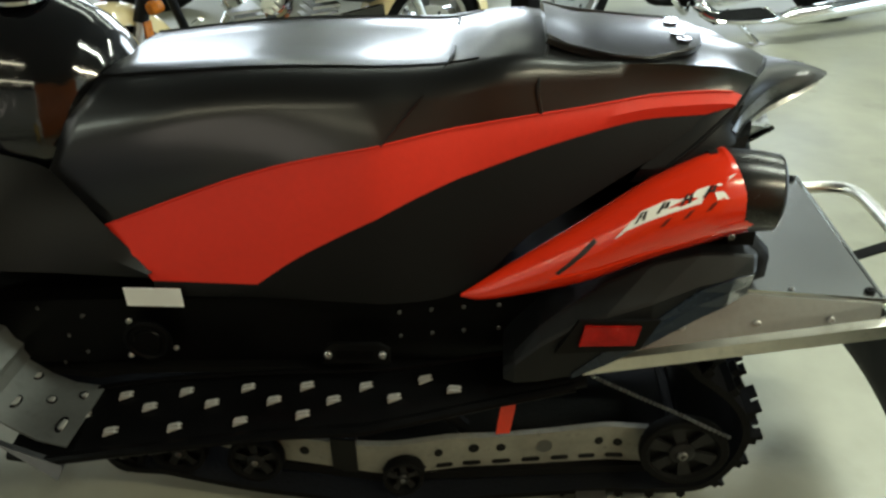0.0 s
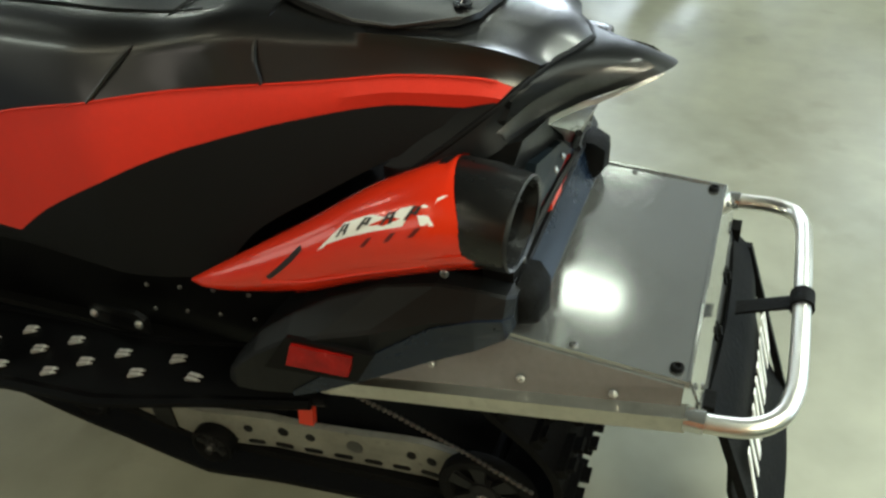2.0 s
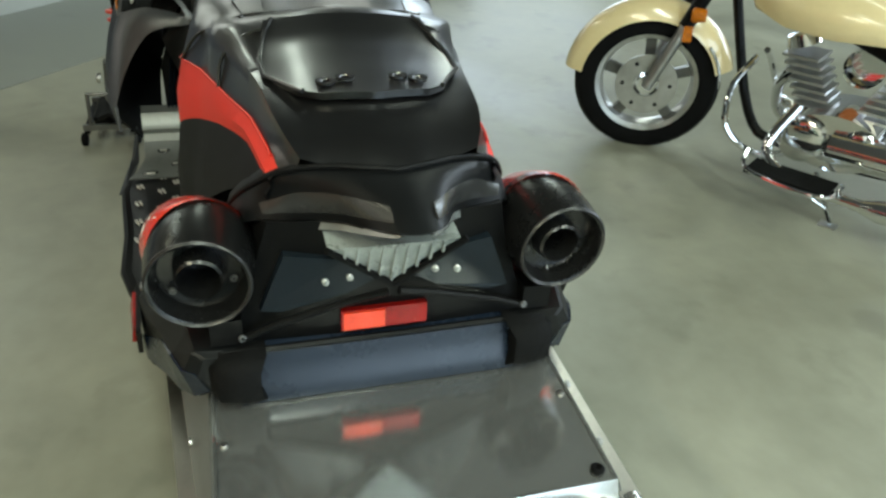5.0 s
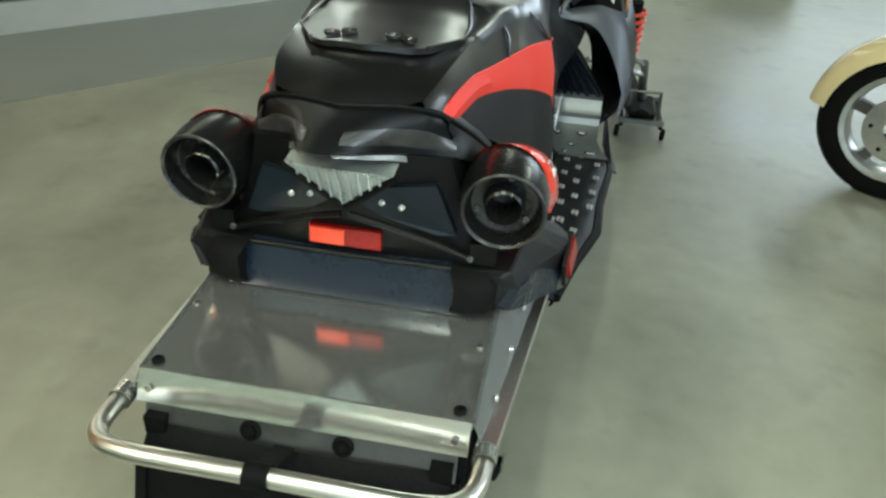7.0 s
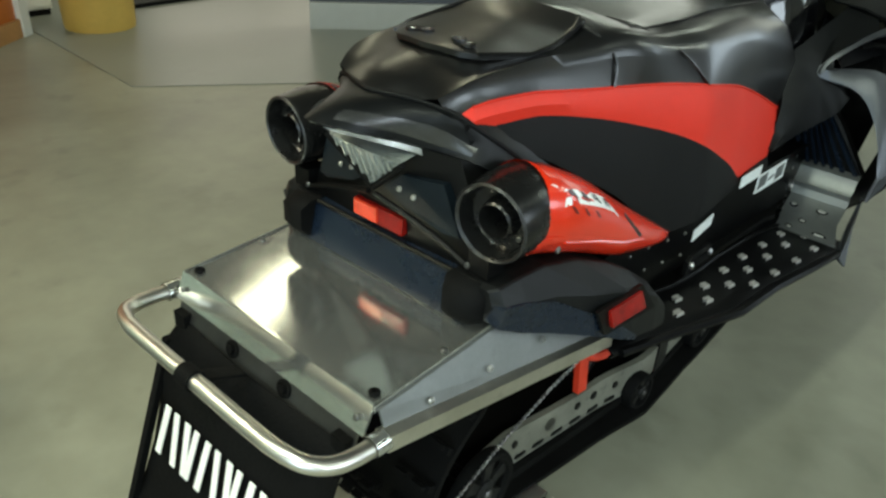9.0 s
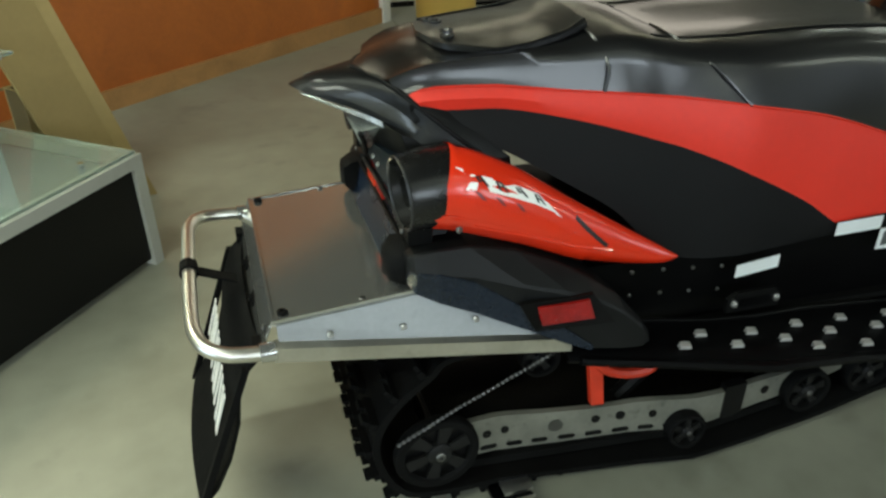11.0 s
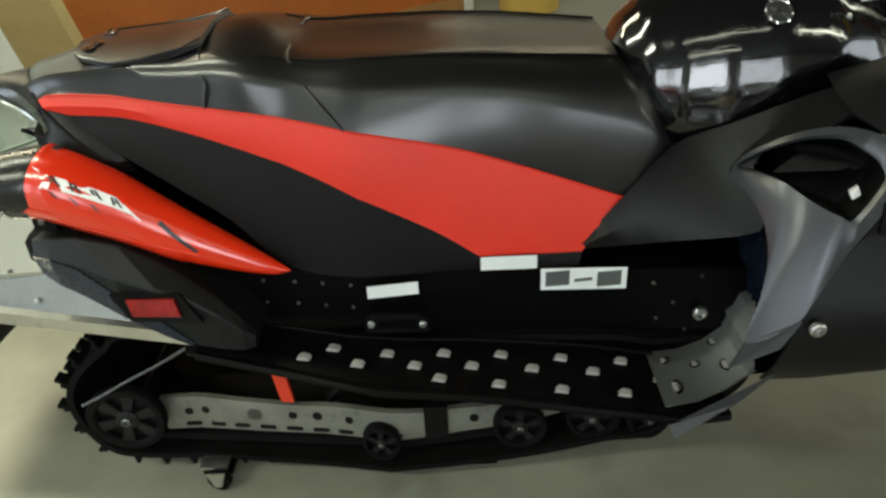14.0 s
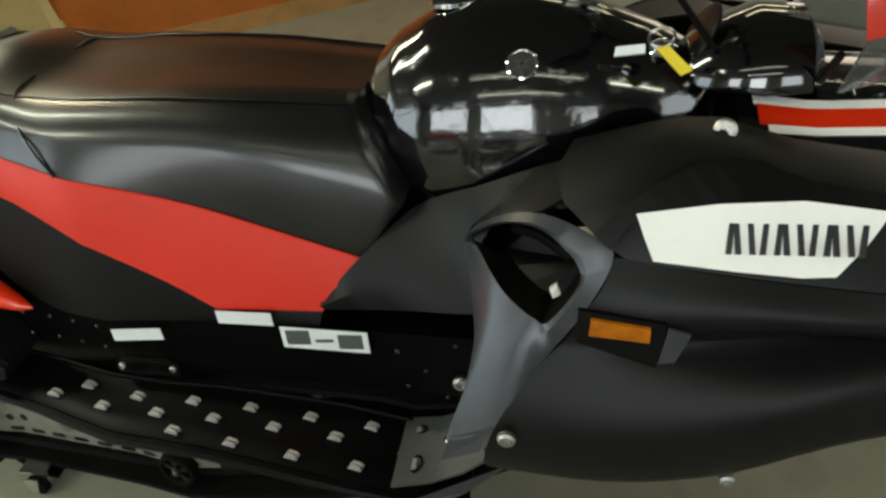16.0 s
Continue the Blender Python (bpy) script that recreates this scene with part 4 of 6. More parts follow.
tooth = None
for s in (1, -1):
    br = [[Vector((x, s * y, board_z(x) + dz)) for y, dz in ((.199, .004), (.21, 0), (board_y(x) - .03, -.004), (board_y(x) - .008, -.008), (board_y(x), -.016), (board_y(x) - .006, -.026))] for x in np.linspace(.42, 1.36, 12)]
    board = part("running_board", thicken(bm_loft(br), .004), TUNNEL_BLACK, sled, "black metal running board with grip holes")
    part("board_edge", bm_tube([(x, s * (board_y(x) - .001), board_z(x) - .016) for x in np.linspace(.44, 1.36, 12)], .008, 8), TUNNEL_BLACK, board, "rounded board edge")
    part("inner_edge", bm_tube([(x, s * .203, board_z(x) + .006) for x in np.linspace(.50, 1.25, 8)], .004, 6), TUNNEL_BLACK, board)
    holes = [(.627 + .1035 * k, .277) for k in range(7)] + [(.680 + .1035 * k, .238) for k in range(6)] + [(.672 + .1035 * k, .308) for k in range(6)]
    for hx, hy in holes:
        if hy > .3 and hx < .85:
            continue
        hy = min(hy, board_y(hx) - .014)
        if tooth is None:
            bt = bmesh.new()
            for q in range(2):
                o = -.005 + .010 * q
                pts = [(-.012, o - .004, 0), (.012, o - .002, 0), (.013, o + .003, .0), (.004, o + .003, .007), (-.009, o + .002, .007)]
                bm_prism([(a, b, c) for a, b, c in pts[:3]], (0, 0, .004), bm=bt)
                bm_prism([(-.010, o - .003, .004), (.008, o - .003, .004), (.010, o + .003, .004), (-.007, o + .003, .004)], (.001, 0, .003), bm=bt)
            first = part("grip_tooth", bt, TOOTH, board, "worn grip tooth, lamp glint put into its pale colour")
            tooth = first.data
            first.location = (hx, s * hy, board_z(hx) - .002)
            first.scale = (.9, .78, 1)
        else:
            ob = new("grip_tooth", tooth)
            ob.parent = board
            ob.location = (hx, s * hy, board_z(hx) - .002 - (.003 if hy > .3 else 0))
            ob.rotation_euler = (0, .06, .25 * s)
            ob.scale = (.9, .78, 1)
    # foot plate and toe wall
    fp = part("foot_plate", thicken(bm_loft([[Vector((x, s * y, z)) for y in (.201, .26, .322)] for x, z in ((1.240, .260), (1.30, .264), (1.35, .280), (1.395, .318))]), .004), WEB_ALU, sled, "bare metal foot plate")
    for q, (fx, fy) in enumerate(((1.268, .228), (1.272, .297), (1.320, .260), (1.362, .222), (1.364, .290))):
        part("foot_hole", bm_turn([(0, .001), (0, .009), (.004, .011), (.005, .008), (.001, .007), (.001, .001)], (fx, s * fy, float(np.interp(fx, [1.24, 1.30, 1.35, 1.395], [.260, .264, .280, .318])) + .001), (-.25, 0, 1), 12), GLOSS_BLACK, fp, "dark grip hole")
        part("hole_burr", bm_box(fx - .007, s * fy - .006, float(np.interp(fx, [1.24, 1.30, 1.35, 1.395], [.260, .264, .280, .318])) + .001, fx, s * fy + .006, float(np.interp(fx, [1.24, 1.30, 1.35, 1.395], [.260, .264, .280, .318])) + .007), TOOTH, fp, "bright raised burr", smooth=False)
    part("foot_lip", bm_prism([(1.245, s * .325, .236), (1.36, s * .335, .270), (1.43, s * .332, .335), (1.36, s * .345, .28), (1.25, s * .34, .222)], (0, s * .006, 0)), SILVER_PLASTIC, fp, smooth=False)
    part("toe_sheet", thicken(bm_loft([[Vector((x, s * y, z)) for y in (.165, .20, .26, .322)] for x, z in ((1.385, .312), (1.392, .330), (1.388, .342), (1.400, .352), (1.408, .376), (1.432, .386))]), .003), WEB_ALU, fp, "folded metal toe sheet")
    wl0, wl1 = ((.20, .275), (.15, .235)) if s > 0 else ((.155, .325), (.125, .165))
    part("toe_wall", bm_prism([(1.436, s * wl0[0], .38), (1.425, s * wl0[1], .38), (1.415, s * (wl0[1] * .5 + wl1[1] * .5 + .02), .49), (1.40, s * wl1[1], .60), (1.42, s * wl1[0], .62)], (.03, 0, 0)), BLACK_PLASTIC, sled, smooth=False)
    for q in range(8):
        u0, u1 = (q + .25) / 8, (q + .6) / 8
        p0, p1 = wl0[0] + (wl0[1] - wl0[0]) * u0, wl0[0] + (wl0[1] - wl0[0]) * u1
        q0, q1 = wl1[0] + (wl1[1] - wl1[0]) * u0, wl1[0] + (wl1[1] - wl1[0]) * u1
        part("toe_fin", bm_prism([(1.430, s * p0, .385), (1.428, s * p1, .385), (1.405, s * q1, .60), (1.408, s * q0, .60)], (-.014, 0, 0)), BLUE_SHEEN_PLASTIC, sled, "glossy upright rib", smooth=False)
    # tunnel fixings
    for q, (rx, rz) in enumerate([(.56 + .055 * (q // 2), .41 - .045 * (q % 2)) for q in range(8)] + [(1.24, .41), (1.28, .37), (1.33, .42), (1.25, .34), (1.31, .31)]):
        screw("rivet", (rx, s * .199, rz), (0, s, 0), .0034, DARK_STEEL, tunnel)
    hook = part("tie_bracket", bm_prism([(.745, s * .2, .318), (.745, s * .2, .345), (.762, s * .2, .356), (.845, s * .2, .352), (.862, s * .2, .338), (.862, s * .2, .312)], (0, s * .008, 0)), BLACK_PLASTIC, tunnel, smooth=False, bevel=.002)
    part("tie_slot", bm_prism([(.772, s * .2085, .327), (.772, s * .2085, .342), (.838, s * .2085, .339), (.838, s * .2085, .324)], (0, s * .001, 0)), TUNNEL_BLACK, hook, smooth=False)
    screw("rivet", (.757, s * .208, .337), (0, s, 0), .007, STEEL, hook)
    screw("rivet", (.852, s * .208, .331), (0, s, 0), .007, STEEL, hook)
screw("bolt", (1.335, -.2, .345), (0, -1, 0), .014, STEEL, tunnel, "large steel bolt")


def sticker(name, x0, x1, z0, z1, s, mat, parent, label="", y=.1985, th=.0012):
    return part(name, bm_prism([(x0, s * y, z0), (x1, s * y, z0 + .004), (x1, s * y, z1 + .004), (x0, s * y, z1)], (0, s * th, 0)), mat, parent, label, smooth=False)


sticker("label", .755, .848, .384, .408, -1, LABEL, tunnel, "pale printed label")
sticker("label", .962, 1.055, .430, .455, -1, LABEL, tunnel, "pale printed label", y=.202)
l2 = sticker("label", 1.062, 1.205, .388, .430, -1, LABEL, tunnel, "white and grey printed label")
for q in (1.070, 1.156):
    sticker("print_block", q, q + .040, .395, .424, -1, LABEL_GREY, l2, "dark print block", y=.1998, th=.0006)
sticker("print_block", 1.118, 1.148, .404, .410, -1, LABEL_GREY, l2, "", y=.1998, th=.0006)
sticker("label", 1.082, 1.172, .416, .450, 1, LABEL, tunnel, "pale printed label", y=.2)
part("round_cover", bm_turn([(0, .040), (.004, .040), (.006, .034), (.003, .030), (.003, .024), (.006, .022), (.006, .001)], (1.155, .199, .35), (0, 1, 0), 24), TUNNEL_BLACK, tunnel, "round black cover")
for a in (60, 200, 320):
    screw("rivet", (1.155 + .046 * math.cos(radians(a)), .199, .35 + .046 * math.sin(radians(a))), (0, 1, 0), .005, STEEL, tunnel)

# track, wheels and slide rails
loop = [(.30, .285), (.20, .245), (.128, .17), (.112, .09), (.145, .0), (.21, -.035), (.40, -.043), (.80, -.043), (.98, -.030), (1.15, .012), (1.30, .066), (1.42, .13), (1.46, .20), (1.42, .265), (1.30, .285), (.80, .283)]
ring = spline([(x, 0, z) for x, z in loop], 8, closed=True)
bt = bm_loft([[Vector((p.x, y, p.z)) for p in ring] for y in np.linspace(-.19, .19, 5)], closed=True)
track = part("track", thicken(bt, .012), RUBBER, sled, "black rubber drive track")
lugm = bmesh.new()
for y in (-.15, -.052, .052, .15):
    bm_prism([(-.006, y - .036, 0), (.006, y - .036, 0), (.008, y + .036, 0), (-.008, y + .036, 0)], (0, 0, .016), bm=lugm)
    bm_prism([(-.004, y - .030, .016), (.004, y - .030, .016), (.004, y - .006, .016), (-.004, y - .006, .016)], (.002, 0, .014), bm=lugm)
    bm_prism([(-.004, y + .008, .016), (.004, y + .008, .016), (.004, y + .030, .016), (-.004, y + .030, .016)], (.002, 0, .012), bm=lugm)
lug_mesh = None
total = sum((b - a).length for a, b in zip(ring, ring[1:] + ring[:1]))
acc, step_len, nxt = 0.0, .058, 0.0
for a, b in zip(ring, ring[1:] + ring[:1]):
    d = (b - a).length
    while nxt <= acc + d and nxt < total - .03:
        t = (nxt - acc) / d
        p, e = a + (b - a) * t, (b - a).normalized()
        outw = Vector((-e.z, 0, e.x)) if (Vector((-e.z, 0, e.x)).dot(p - Vector((.8, 0, .12))) > 0) else Vector((e.z, 0, -e.x))
        nxt += step_len
        if p.z > .27 and p.x > .33:
            continue
        m = Matrix((outw.cross(Vector((0, 1, 0))) * -1, Vector((0, 1, 0)), outw)).transposed().to_4x4()
        if lug_mesh is None:
            first = part("track_lug", lugm, RUBBER, track)
            lug_mesh, ob = first.data, first
        else:
            ob = new("track_lug", lug_mesh)
            ob.parent = track
        ob.matrix_local = Matrix.Translation(p + outw * -.002) @ m
    acc += d


def idler(x, z, r, s, y, name="idler_wheel", spokes=6):
    w = part(name, bm_turn([(-.012, r * .80), (-.012, r * .97), (-.008, r), (.008, r), (.012, r * .97), (.012, r * .82), (.006, r * .76), (-.006, r * .76)], (x, s * y, z), (0, s, 0), 28), RUBBER, sled, "black rubber-tyred idler wheel")
    part("hub", bm_turn([(-.010, r * .30), (.010, r * .30), (.014, r * .22), (.014, .001)], (x, s * y, z), (0, s, 0), 18), WHEEL_GREY, w)
    part("web", bm_turn([(-.004, r * .78), (-.004, .001)], (x, s * y, z), (0, s, 0), 24), BLACK_PANEL, w)
    c = Vector((x, s * y, z))
    for k in range(spokes):
        a = 2 * math.pi * k / spokes + .3
        d, e = Vector((math.cos(a), 0, math.sin(a))), Vector((-math.sin(a), 0, math.cos(a)))
        part("spoke", bm_prism([c + d * r * .26 + e * r * .10, c + d * r * .26 - e * r * .10, c + d * r * .79 - e * r * .17, c + d * r * .79 + e * r * .17], (0, s * .007, 0)), WHEEL_GREY, w, smooth=False)
    screw("axle_bolt", (x, s * (y + .012), z), (0, s, 0), r * .13, DARK_STEEL, w, "steel axle bolt")
    return w


RAIL_X = (.27, .36, .46, .55, .66, .76, .82, .98, 1.10, 1.18)
RAIL_TOP = (.094, .096, .089, .086, .090, .086, .080, .090, .118, .130)
RAIL_LOW = (.012, .012, .012, .012, .012, .012, .013, .033, .068, .108)
for s in (1, -1):
    idler(.218, .083, .076, s, .196)
    for x, z, r in ((.741, .022, .042), (1.03, .052, .052), (1.168, .075, .050), (1.271, .080, .045)):
        idler(x, z, r, s, .172, spokes=5)
    idler(.44, .20, .04, s, .13, spokes=5)
    rl = [[Vector((x, s * y, float(np.interp(x, xs, zs)))) for y, xs, zs in ((.148, RAIL_X, RAIL_LOW), (.160, RAIL_X, RAIL_LOW), (.160, RAIL_X, RAIL_TOP), (.148, RAIL_X, RAIL_TOP))] for x in np.linspace(.27, 1.18, 27)]
    rail = part("slide_rail", bm_loft(rl, closed=True, caps=True), RAIL, sled, "pale dirty aluminium slide rail", smooth=False, bevel=.002)
    part("rail_wear_strip", bm_prism([(.22, s * .145, .012), (.80, s * .145, .012), (1.0, s * .145, .034), (1.0, s * .145, .016), (.80, s * .145, -.006), (.22, s * .145, -.006)], (0, s * .018, 0)), RUBBER, rail, smooth=False)
    for k in range(9):
        hx = .315 + .055 * k
        part("rail_slot", bm_prism([(hx, s * .1605, .020), (hx + .028, s * .1605, .020), (hx + .032, s * .1605, .025), (hx + .028, s * .1605, .030), (hx, s * .1605, .030), (hx - .004, s * .1605, .025)], (0, s * .001, 0)), BLACK_PANEL, rail, smooth=False)
    for hx, hz, hr in ((.325, .058, .009), (.362, .062, .009), (.47, .056, .015), (.55, .060, .009), (.60, .062, .010), (.67, .058, .009), (.94, .060, .010)):
        part("rail_hole", bm_turn([(0, .001), (0, hr), (.001, hr), (.001, .001)], (hx, s * .1606, hz), (0, s, 0), 12), BLACK_PANEL if hr < .012 else DARK_STEEL, rail)
    part("rail_bracket", bm_box(.835, min(s * .146, s * .164), .015, .885, max(s * .146, s * .164), .095), BLACK_PANEL, rail, bevel=.003)
    part("red_arm", bm_prism([(.518, s * .166, .225), (.545, s * .166, .225), (.560, s * .166, .10), (.535, s * .166, .10)], (0, -s * .012, 0)), RED_SPRING, sled, "red painted suspension plate", smooth=False, bevel=.003)
    part("red_arm", bm_tube(spline([(.53, s * .160, .205), (.56, s * .162, .178), (.60, s * .163, .166), (.64, s * .163, .170), (.665, s * .160, .195)], 4), .010, 8), RED_SPRING, sled, "red painted suspension arm")
    part("swing_arm", bm_tube([(.62, s * .11, .06), (.80, s * .11, .24)], .014, 8), BLACK_PLASTIC, sled)
    part("swing_arm", bm_tube([(.95, s * .11, .06), (1.12, s * .11, .24)], .014, 8), BLACK_PLASTIC, sled)
    ch = bmesh.new()
    cp = sample([(.150, s * .206, .128), (.235, s * .212, .180), (.33, s * .225, .235), (.410, s * .238, .290)], 34)
    for p, q in zip(cp, cp[1:]):
        bm_turn([(-.0035, .001), (-.002, .0034), (.002, .0034), (.0035, .001)], p, q - p, 6, bm=ch)
    bm_tube(cp, .0012, 4, bm=ch)
    part("drag_chain", ch, DARK_STEEL, sled, "thin beaded steel chain")
part("rear_axle", bm_tube([(.218, -.2, .083), (.218, .2, .083)], .012, 10), TUNNEL_BLACK, sled)
part("shock_absorber", bm_tube([(.58, 0, .09), (.86, 0, .26)], .03, 12), BLACK_PLASTIC, sled)

# the plan above is a little long and narrow over the tunnel: bring every part to the sled's true proportions
FIT_X = ((-.3, -.312), (-.139, -.152), (0, -.022), (.1, .083), (.2, .193), (.346, .334), (.444, .421), (.62, .595), (.755, .714), (.962, .906), (1.205, 1.147), (1.24, 1.192), (1.335, 1.283), (3.2, 3.04))
FIT_Z = ((-.14, .003), (0, -.001), (.2, 0), (.34, .002), (.6, -.008), (.9, -.008), (1.2, -.016), (1.25, -.027), (1.34, -.04))
FIT_Y = ((.2, 0), (.34, 0), (.44, .008), (.62, .026), (.755, .05), (.96, .042), (1.2, .05), (1.25, .055), (1.34, .03))


def settle(p):
    a = abs(p.y)
    k = float(np.interp(a, (0, .15, .22, .28, .33), (0, 1, 1, .75, 1.35)))
    y = a + k * lerp(FIT_Y, p.x)
    return Vector((lerp(FIT_X, p.x), math.copysign(y, p.y), p.z + lerp(FIT_Z, p.x)))


# the silencers sit a little further back
for ob in sled.children_recursive:
    if ob.name.split(".")[0] == "silencer_cover" or (ob.parent and ob.parent.name.split(".")[0] in ("silencer_cover", "silencer_cap")) or ob.name.split(".")[0] == "silencer_cap":
        for v in ob.data.vertices:
            v.co.x -= .012

done = set()
for ob in sled.children_recursive:
    at = ob.matrix_basis.translation.copy()
    if ob.data.users > 1:
        ob.matrix_basis.translation = settle(at)
    elif ob.data.name not in done:
        for v in ob.data.vertices:
            v.co = settle(v.co)
    done.add(ob.data.name)

# side bodywork, widening to the front
for s in (1, -1):
    up = sample([(1.072, .222, .452), (1.146, .207, .532), (1.228, .160, .592), (1.316, .168, .628), (1.41, .192, .676), (1.47, .200, .698), (1.568, .198, .720)], 18)
    lo = sample([(1.08, .232, .446), (1.20, .240, .456), (1.335, .275, .486), (1.340, .282, .530), (1.302, .212, .572), (1.348, .252, .634), (1.412, .285, .664)], 18)
    md = [(a + b) * .5 + Vector((0, .010, .006)) for a, b in zip(up, lo)]
    part("knee_panel", thicken(bm_loft([flip(r, s) for r in (up, md, lo)]), .004), GREY_PLASTIC, sled, "charcoal plastic knee panel")
    # silver scoop; black wall and black sheet imitate the shade in its opening
    ring_o = [(1.302, .204, .566), (1.350, .240, .625), (1.413, .270, .650), (1.478, .298, .636), (1.498, .312, .616), (1.468, .340, .560), (1.416, .356, .486), (1.358, .386, .402), (1.292, .372, .352), (1.312, .345, .415), (1.326, .310, .475), (1.318, .262, .53)]
    ring_i = [(1.314, .213, .575), (1.362, .249, .620), (1.410, .278, .634), (1.441, .302, .621), (1.457, .314, .606), (1.459, .326, .585), (1.423, .340, .538), (1.406, .337, .542), (1.388, .326, .548), (1.366, .306, .558), (1.344, .272, .569), (1.328, .240, .572)]
    inn = [(x + .012, y - .06, z - .006) for x, y, z in ring_i]
    so, si, sn = ([Vector((p.x, s * p.y, p.z)) for p in spline(r, 4, closed=True)] for r in (ring_o, ring_i, inn))
    roll = [a.lerp(b, .72) + Vector((-.003, s * .006, .003)) for a, b in zip(so, si)]
    sc = part("silver_scoop", bm_loft([so, roll, si], closed=True), SILVER_PLASTIC, sled, "silver grey plastic side scoop", angle=60)
    part("scoop_wall", bm_loft([si, sn], closed=True), BLACK_PLASTIC, sc, "scoop inside, blackened for its shade", angle=60)
    part("scoop_back", bm_prism(sn, (0, -s * .004, 0)), TUNNEL_BLACK, sc, "black sheet for the shade in the scoop opening", smooth=False)
    part("scoop_bar", bm_tube([(1.375, s * .245, .612), (1.41, s * .262, .612), (1.448, s * .285, .597)], .006, 6), BLACK_PLASTIC, sc)
    part("scoop_clip", bm_prism([(1.424, s * .305, .566), (1.433, s * .308, .576), (1.438, s * .311, .563), (1.428, s * .311, .556)], (0, s * .005, 0)), TOOTH, sc, "small metal clip", smooth=False)
    part("scoop_foot", bm_prism([(1.294, s * .366, .356), (1.357, s * .386, .400), (1.335, s * .384, .352), (1.276, s * .362, .300)], (0, s * .006, 0)), SILVER_PLASTIC, sc, smooth=False, bevel=.002)
    flank_top = [[(1.500, .311, .617), (1.545, .317, .613), (1.634, .326, .604), (1.72, .331, .597), (1.79, .333, .591), (2.0, .312, .55), (2.3, .24, .47)],
                 [(1.486, .331, .586), (1.60, .348, .578), (1.72, .356, .571), (1.80, .355, .565), (2.0, .330, .525), (2.3, .255, .45)],
                 [(1.469, .340, .560), (1.565, .353, .552), (1.70, .352, .546), (1.80, .347, .540), (2.0, .320, .50), (2.3, .25, .43)],
                 [(1.445, .346, .518), (1.565, .338, .512), (1.70, .320, .512), (1.80, .316, .520), (2.0, .308, .482), (2.3, .245, .415)]]
    flank_low = [[(1.417, .356, .486), (1.572, .370, .480), (1.70, .378, .488), (1.80, .372, .504), (2.0, .330, .472), (2.3, .25, .405)],
                 [(1.359, .386, .402), (1.50, .402, .402), (1.65, .402, .422), (1.80, .384, .446), (2.0, .340, .436), (2.3, .255, .385)],
                 [(1.340, .380, .315), (1.50, .385, .303), (1.65, .378, .325), (1.80, .362, .388), (2.0, .315, .393), (2.3, .24, .36)],
                 [(1.365, .29, .205), (1.50, .29, .212), (1.65, .29, .295), (1.80, .275, .355), (2.0, .24, .37), (2.3, .185, .34)]]
    fl_rows = [flip(sample(r, 26), s) for r in flank_top + flank_low]
    cols = [spline([r[k] for r in fl_rows], 4) for k in range(26)]
    fk = part("side_panel", thicken(bm_loft(cols), .004), GREY_PLASTIC, sled, "matt charcoal plastic side panel", angle=40)
    am = part("marker_lamp", bm_prism([(1.474, s * .3435, .556), (1.542, s * .3525, .552), (1.542, s * .351, .530), (1.472, s * .344, .532)], (0, s * .010, 0)), AMBER_LENS, fk, "amber side marker lamp", smooth=False, bevel=.002)
    part("lamp_base", bm_prism([(1.459, s * .340, .564), (1.560, s * .353, .557), (1.551, s * .358, .494), (1.458, s * .345, .518)], (0, s * .006, 0)), BLACK_PLASTIC, am, smooth=False)
    part("lamp_shield", bm_prism([(1.553, s * .360, .500), (1.562, s * .356, .553), (1.588, s * .357, .545), (1.572, s * .362, .506)], (0, s * .004, 0)), SILVER_PLASTIC, am, "pale grey shield", smooth=False, bevel=.001)
    screw("panel_screw", (1.374, s * .402, .398), (0, s, 0), .012, STEEL, fk, "steel panel screw")
    screw("panel_screw", (1.650, s * .388, .330), (0, s, 0), .010, STEEL, fk, "steel panel screw")
    # shoulder with its white badge in a black recess
    r0 = sample([(1.478, .298, .636), (1.500, .311, .618), (1.634, .325, .605), (1.72, .330, .598), (1.79, .332, .592), (2.0, .311, .551), (2.3, .24, .471)], 20)
    r1 = sample([(1.438, .262, .663), (1.525, .292, .668), (1.644, .288, .682), (1.72, .288, .680), (1.79, .29, .670), (2.0, .265, .62), (2.3, .20, .53)], 20)
    r2 = sample([(1.43, .225, .690), (1.56, .236, .732), (1.65, .244, .728), (1.70, .25, .710), (1.8, .25, .695), (2.0, .225, .65), (2.3, .16, .55)], 20)
    r3 = sample([(1.45, .165, .70), (1.57, .18, .738), (1.64, .19, .742), (1.70, .19, .718), (1.8, .19, .70), (2.0, .17, .66), (2.3, .13, .56)], 20)
    sh = part("shoulder_panel", thicken(bm_loft([flip(r, s) for r in (r0, r1, r2, r3)]), .004), GREY_PLASTIC, sled, "charcoal plastic shoulder panel", angle=60)
    rec = [[(1.474, .300, .641), (1.520, .284, .682), (1.584, .266, .714), (1.646, .260, .720), (1.70, .272, .702), (1.785, .28, .687)], [(1.494, .312, .626), (1.528, .297, .666), (1.60, .296, .674), (1.65, .293, .682), (1.72, .293, .680), (1.786, .294, .672)]]
    part("badge_recess", thicken(bm_loft([flip([Vector(p) + Vector((0, .002, .002)) for p in sample(r, 14)], s) for r in rec]), .002), BLACK_PLASTIC, sh, "black recess over the badge", smooth=False)
    bd = [[(1.541, .325, .622), (1.63, .330, .614), (1.70, .332, .609), (1.735, .331, .611)], [(1.530, .310, .645), (1.62, .312, .644), (1.70, .312, .644), (1.765, .312, .640)], [(1.521, .296, .667), (1.61, .292, .679), (1.70, .290, .683), (1.788, .294, .673)]]
